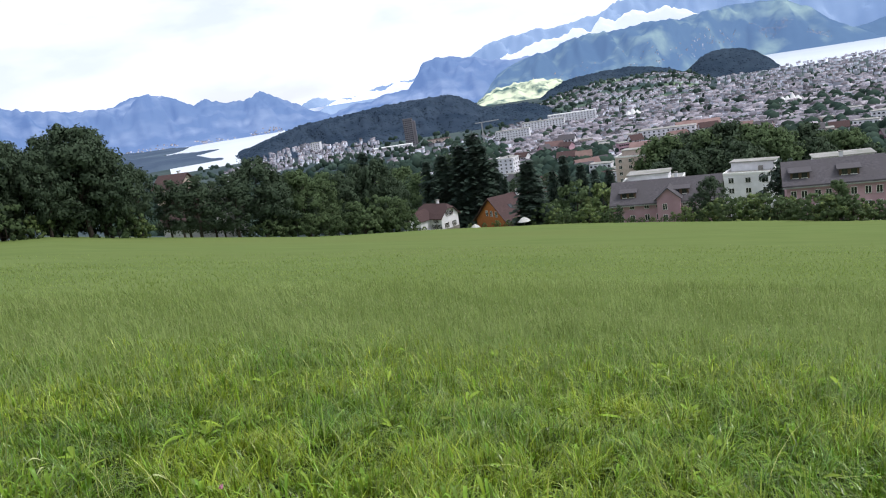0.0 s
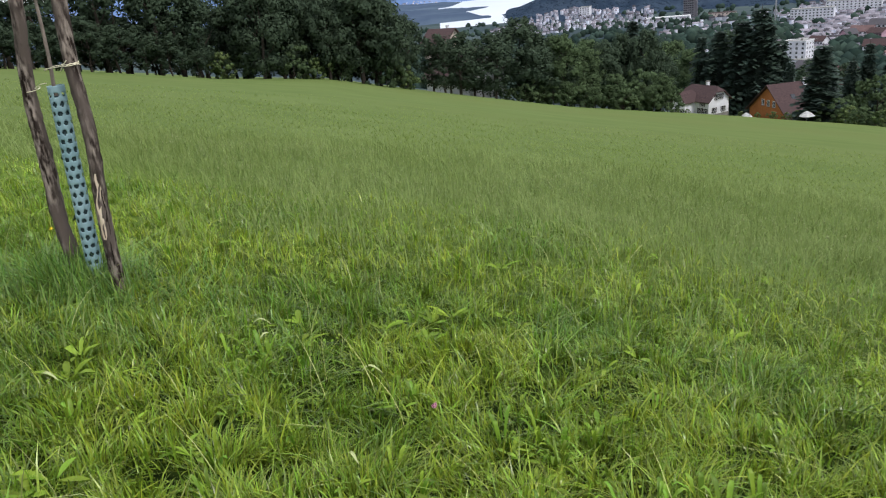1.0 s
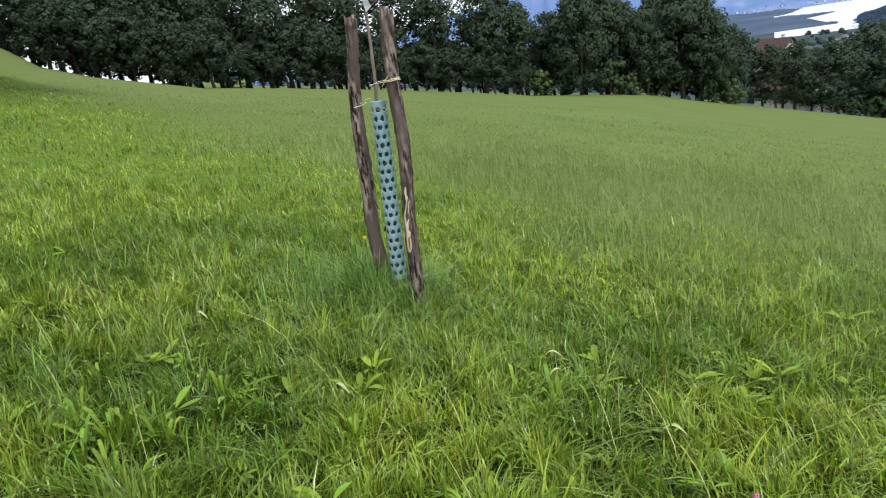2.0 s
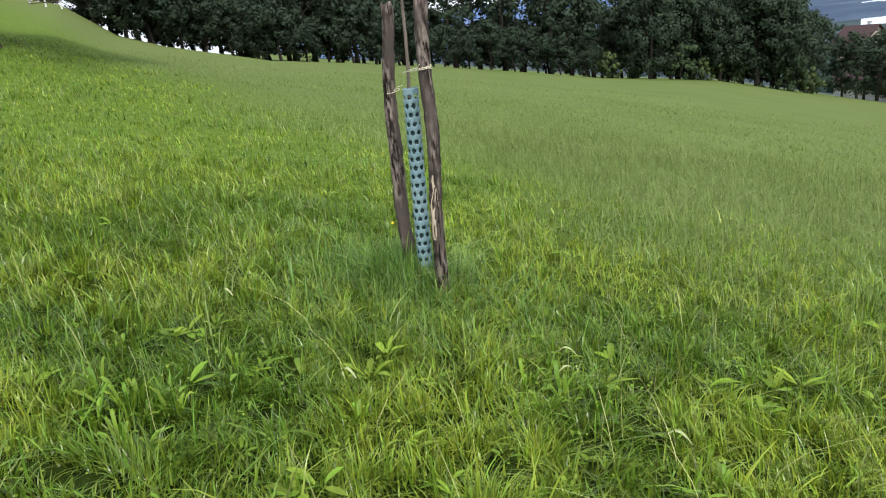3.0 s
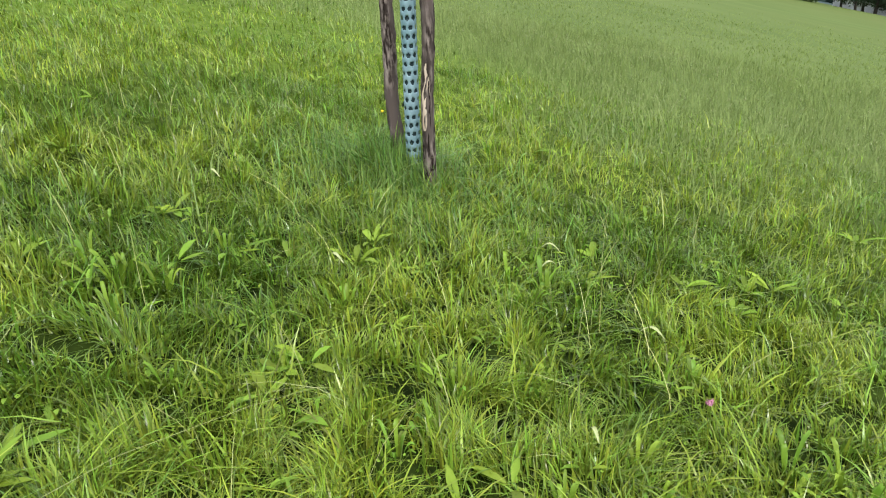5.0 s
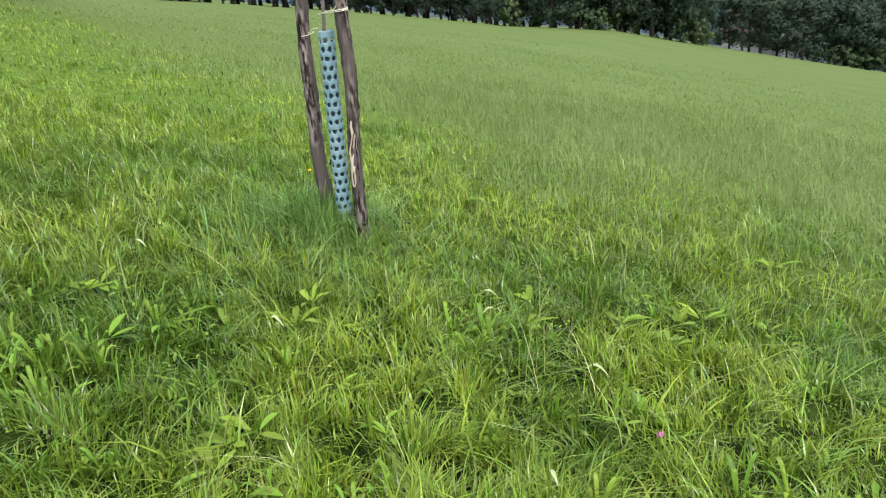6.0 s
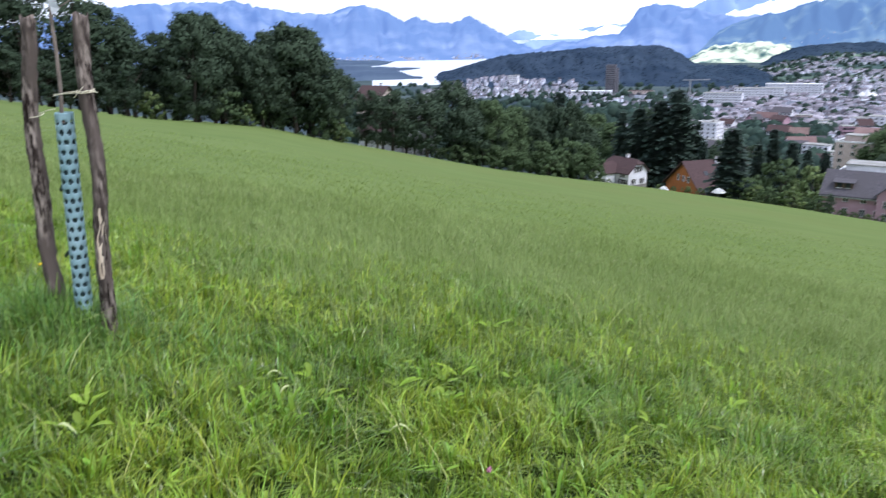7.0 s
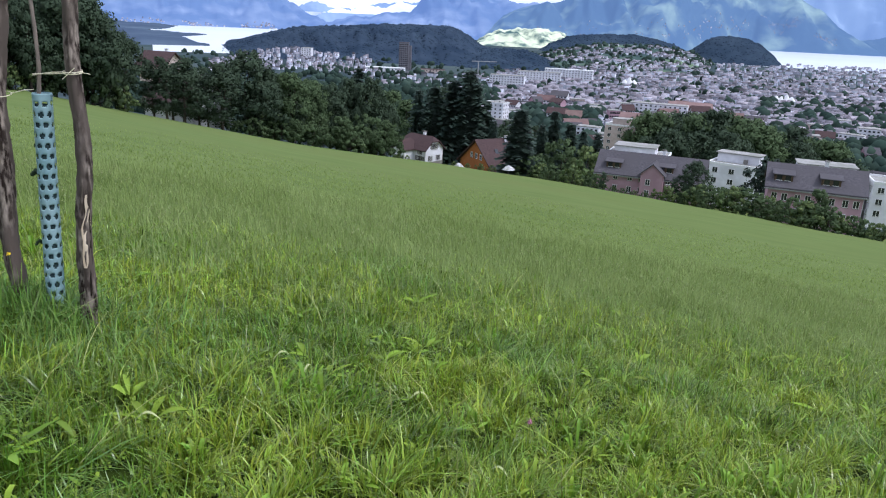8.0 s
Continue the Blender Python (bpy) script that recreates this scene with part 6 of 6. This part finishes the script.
# darker, taller tufts round the stakes
g = np.random.default_rng(205)
n = 3000
a, rr = g.uniform(0, 6.2832, n), np.abs(g.normal(0, 0.42, n))
x, y = -4.0 + rr * np.cos(a) * 1.25, 4.22 + rr * np.sin(a)
blades("tufts", x, y, np.clip(0.25 - 0.12 * rr + 0.06 * (x < -4.05) + g.normal(0, 0.06, n), 0.06, 0.46), g.uniform(0.006, 0.015, n), M_TUFT, "dark green tufts of uncut grass round the stakes", 206, 5, 0.9)
# pale arching stalks
x, y, r, g = scatter(420, 1.0, 7, -118, 60, 1.2, 211)
blades("dry_stalks", x, y, g.uniform(0.25, 0.48, len(x)), np.full(len(x), 0.0035) * (1 + 0.1 * r), M_DRY, "pale dry grass stalks", 212, 5, 0.75)
# seed heads over the hay
x, y, r, g = scatter(15000, 4.0, 13, -108, 50, 1.1, 221)
keep = g.uniform(0, 1, len(x)) < tallness(x, y) * (0.55 + 0.45 * smooth_noise(x * 0.5, y * 0.5, 8.0))
x, y, r = x[keep], y[keep], r[keep]
z0 = ground_z(x, y)
k = len(x)
hgt, ln, wd = g.uniform(0.27, 0.42, k), g.uniform(0.010, 0.028, k), g.uniform(0.003, 0.006, k) * (1 + 0.05 * r)
th, tilt = g.uniform(0, 6.2832, k), g.uniform(0, 0.9, k)
c = np.stack([x + 0.1 * tilt * np.cos(th), y + 0.1 * tilt * np.sin(th), z0 + hgt], -1)
up = np.stack([np.sin(tilt) * np.cos(th), np.sin(tilt) * np.sin(th), np.cos(tilt)], -1)
a1 = np.stack([-np.sin(th), np.cos(th), 0 * th], -1)
a2 = np.cross(up, a1)
V = np.stack([c - up * ln[:, None], c + a1 * wd[:, None], c + a2 * wd[:, None], c - a1 * wd[:, None], c - a2 * wd[:, None], c + up * ln[:, None]], 1)
b = np.arange(k)[:, None] * 6
F = np.concatenate([b + np.array(t) for t in ((0, 2, 1), (0, 3, 2), (0, 4, 3), (0, 1, 4), (5, 1, 2), (5, 2, 3), (5, 3, 4), (5, 4, 1))])
tagged(new("seed_heads", mesh_of("seed_heads", V.reshape(-1, 3), F, M_SEED)), "pale grass seed heads standing over the hay", "grass", kind="stuff")


def flower(x, y, h, radius, mat, label, seed, name="flower"):
    """A single flower head on a stalk."""
    g = np.random.default_rng(seed)
    z = float(ground_z(x, y))
    ob = thing(name, label, "flower", m=pose(x, y, z))
    part("stalk", tube_along(bmesh.new(), [(0.0, 0, -0.02), (0.008, 0.004, h * 0.6), (0, 0, h)], [0.0018, 0.0015, 0.0013], 5), M_GRASS, ob)
    bm = bmesh.new()
    for k in range(46):
        v = Vector(g.normal(size=3)).normalized()
        if v.z < -0.5:
            continue
        t = v.cross(Vector((0.3, 0.5, 0.8))).normalized() * radius * 0.22
        p = v * radius
        a, b2, c2 = bm.verts.new(Vector((0, 0, h)) + p * 0.3 - t), bm.verts.new(Vector((0, 0, h)) + p * 0.3 + t), bm.verts.new(Vector((0, 0, h)) + p * g.uniform(0.85, 1.15))
        bm.faces.new((a, b2, c2))
    bmesh.ops.create_icosphere(bm, subdivisions=1, radius=radius * 0.62, matrix=Matrix.Translation((0, 0, h)))
    part("head", bm, mat, ob)
    return ob


flower(-1.305, 3.43, 0.2, 0.019, M_PINK, "pink clover head standing in the grass", 1, "clover")
flower(-4.15, 4.22, 0.42, 0.016, M_YELLOW, "small yellow flower beside a stake", 3, "buttercup")
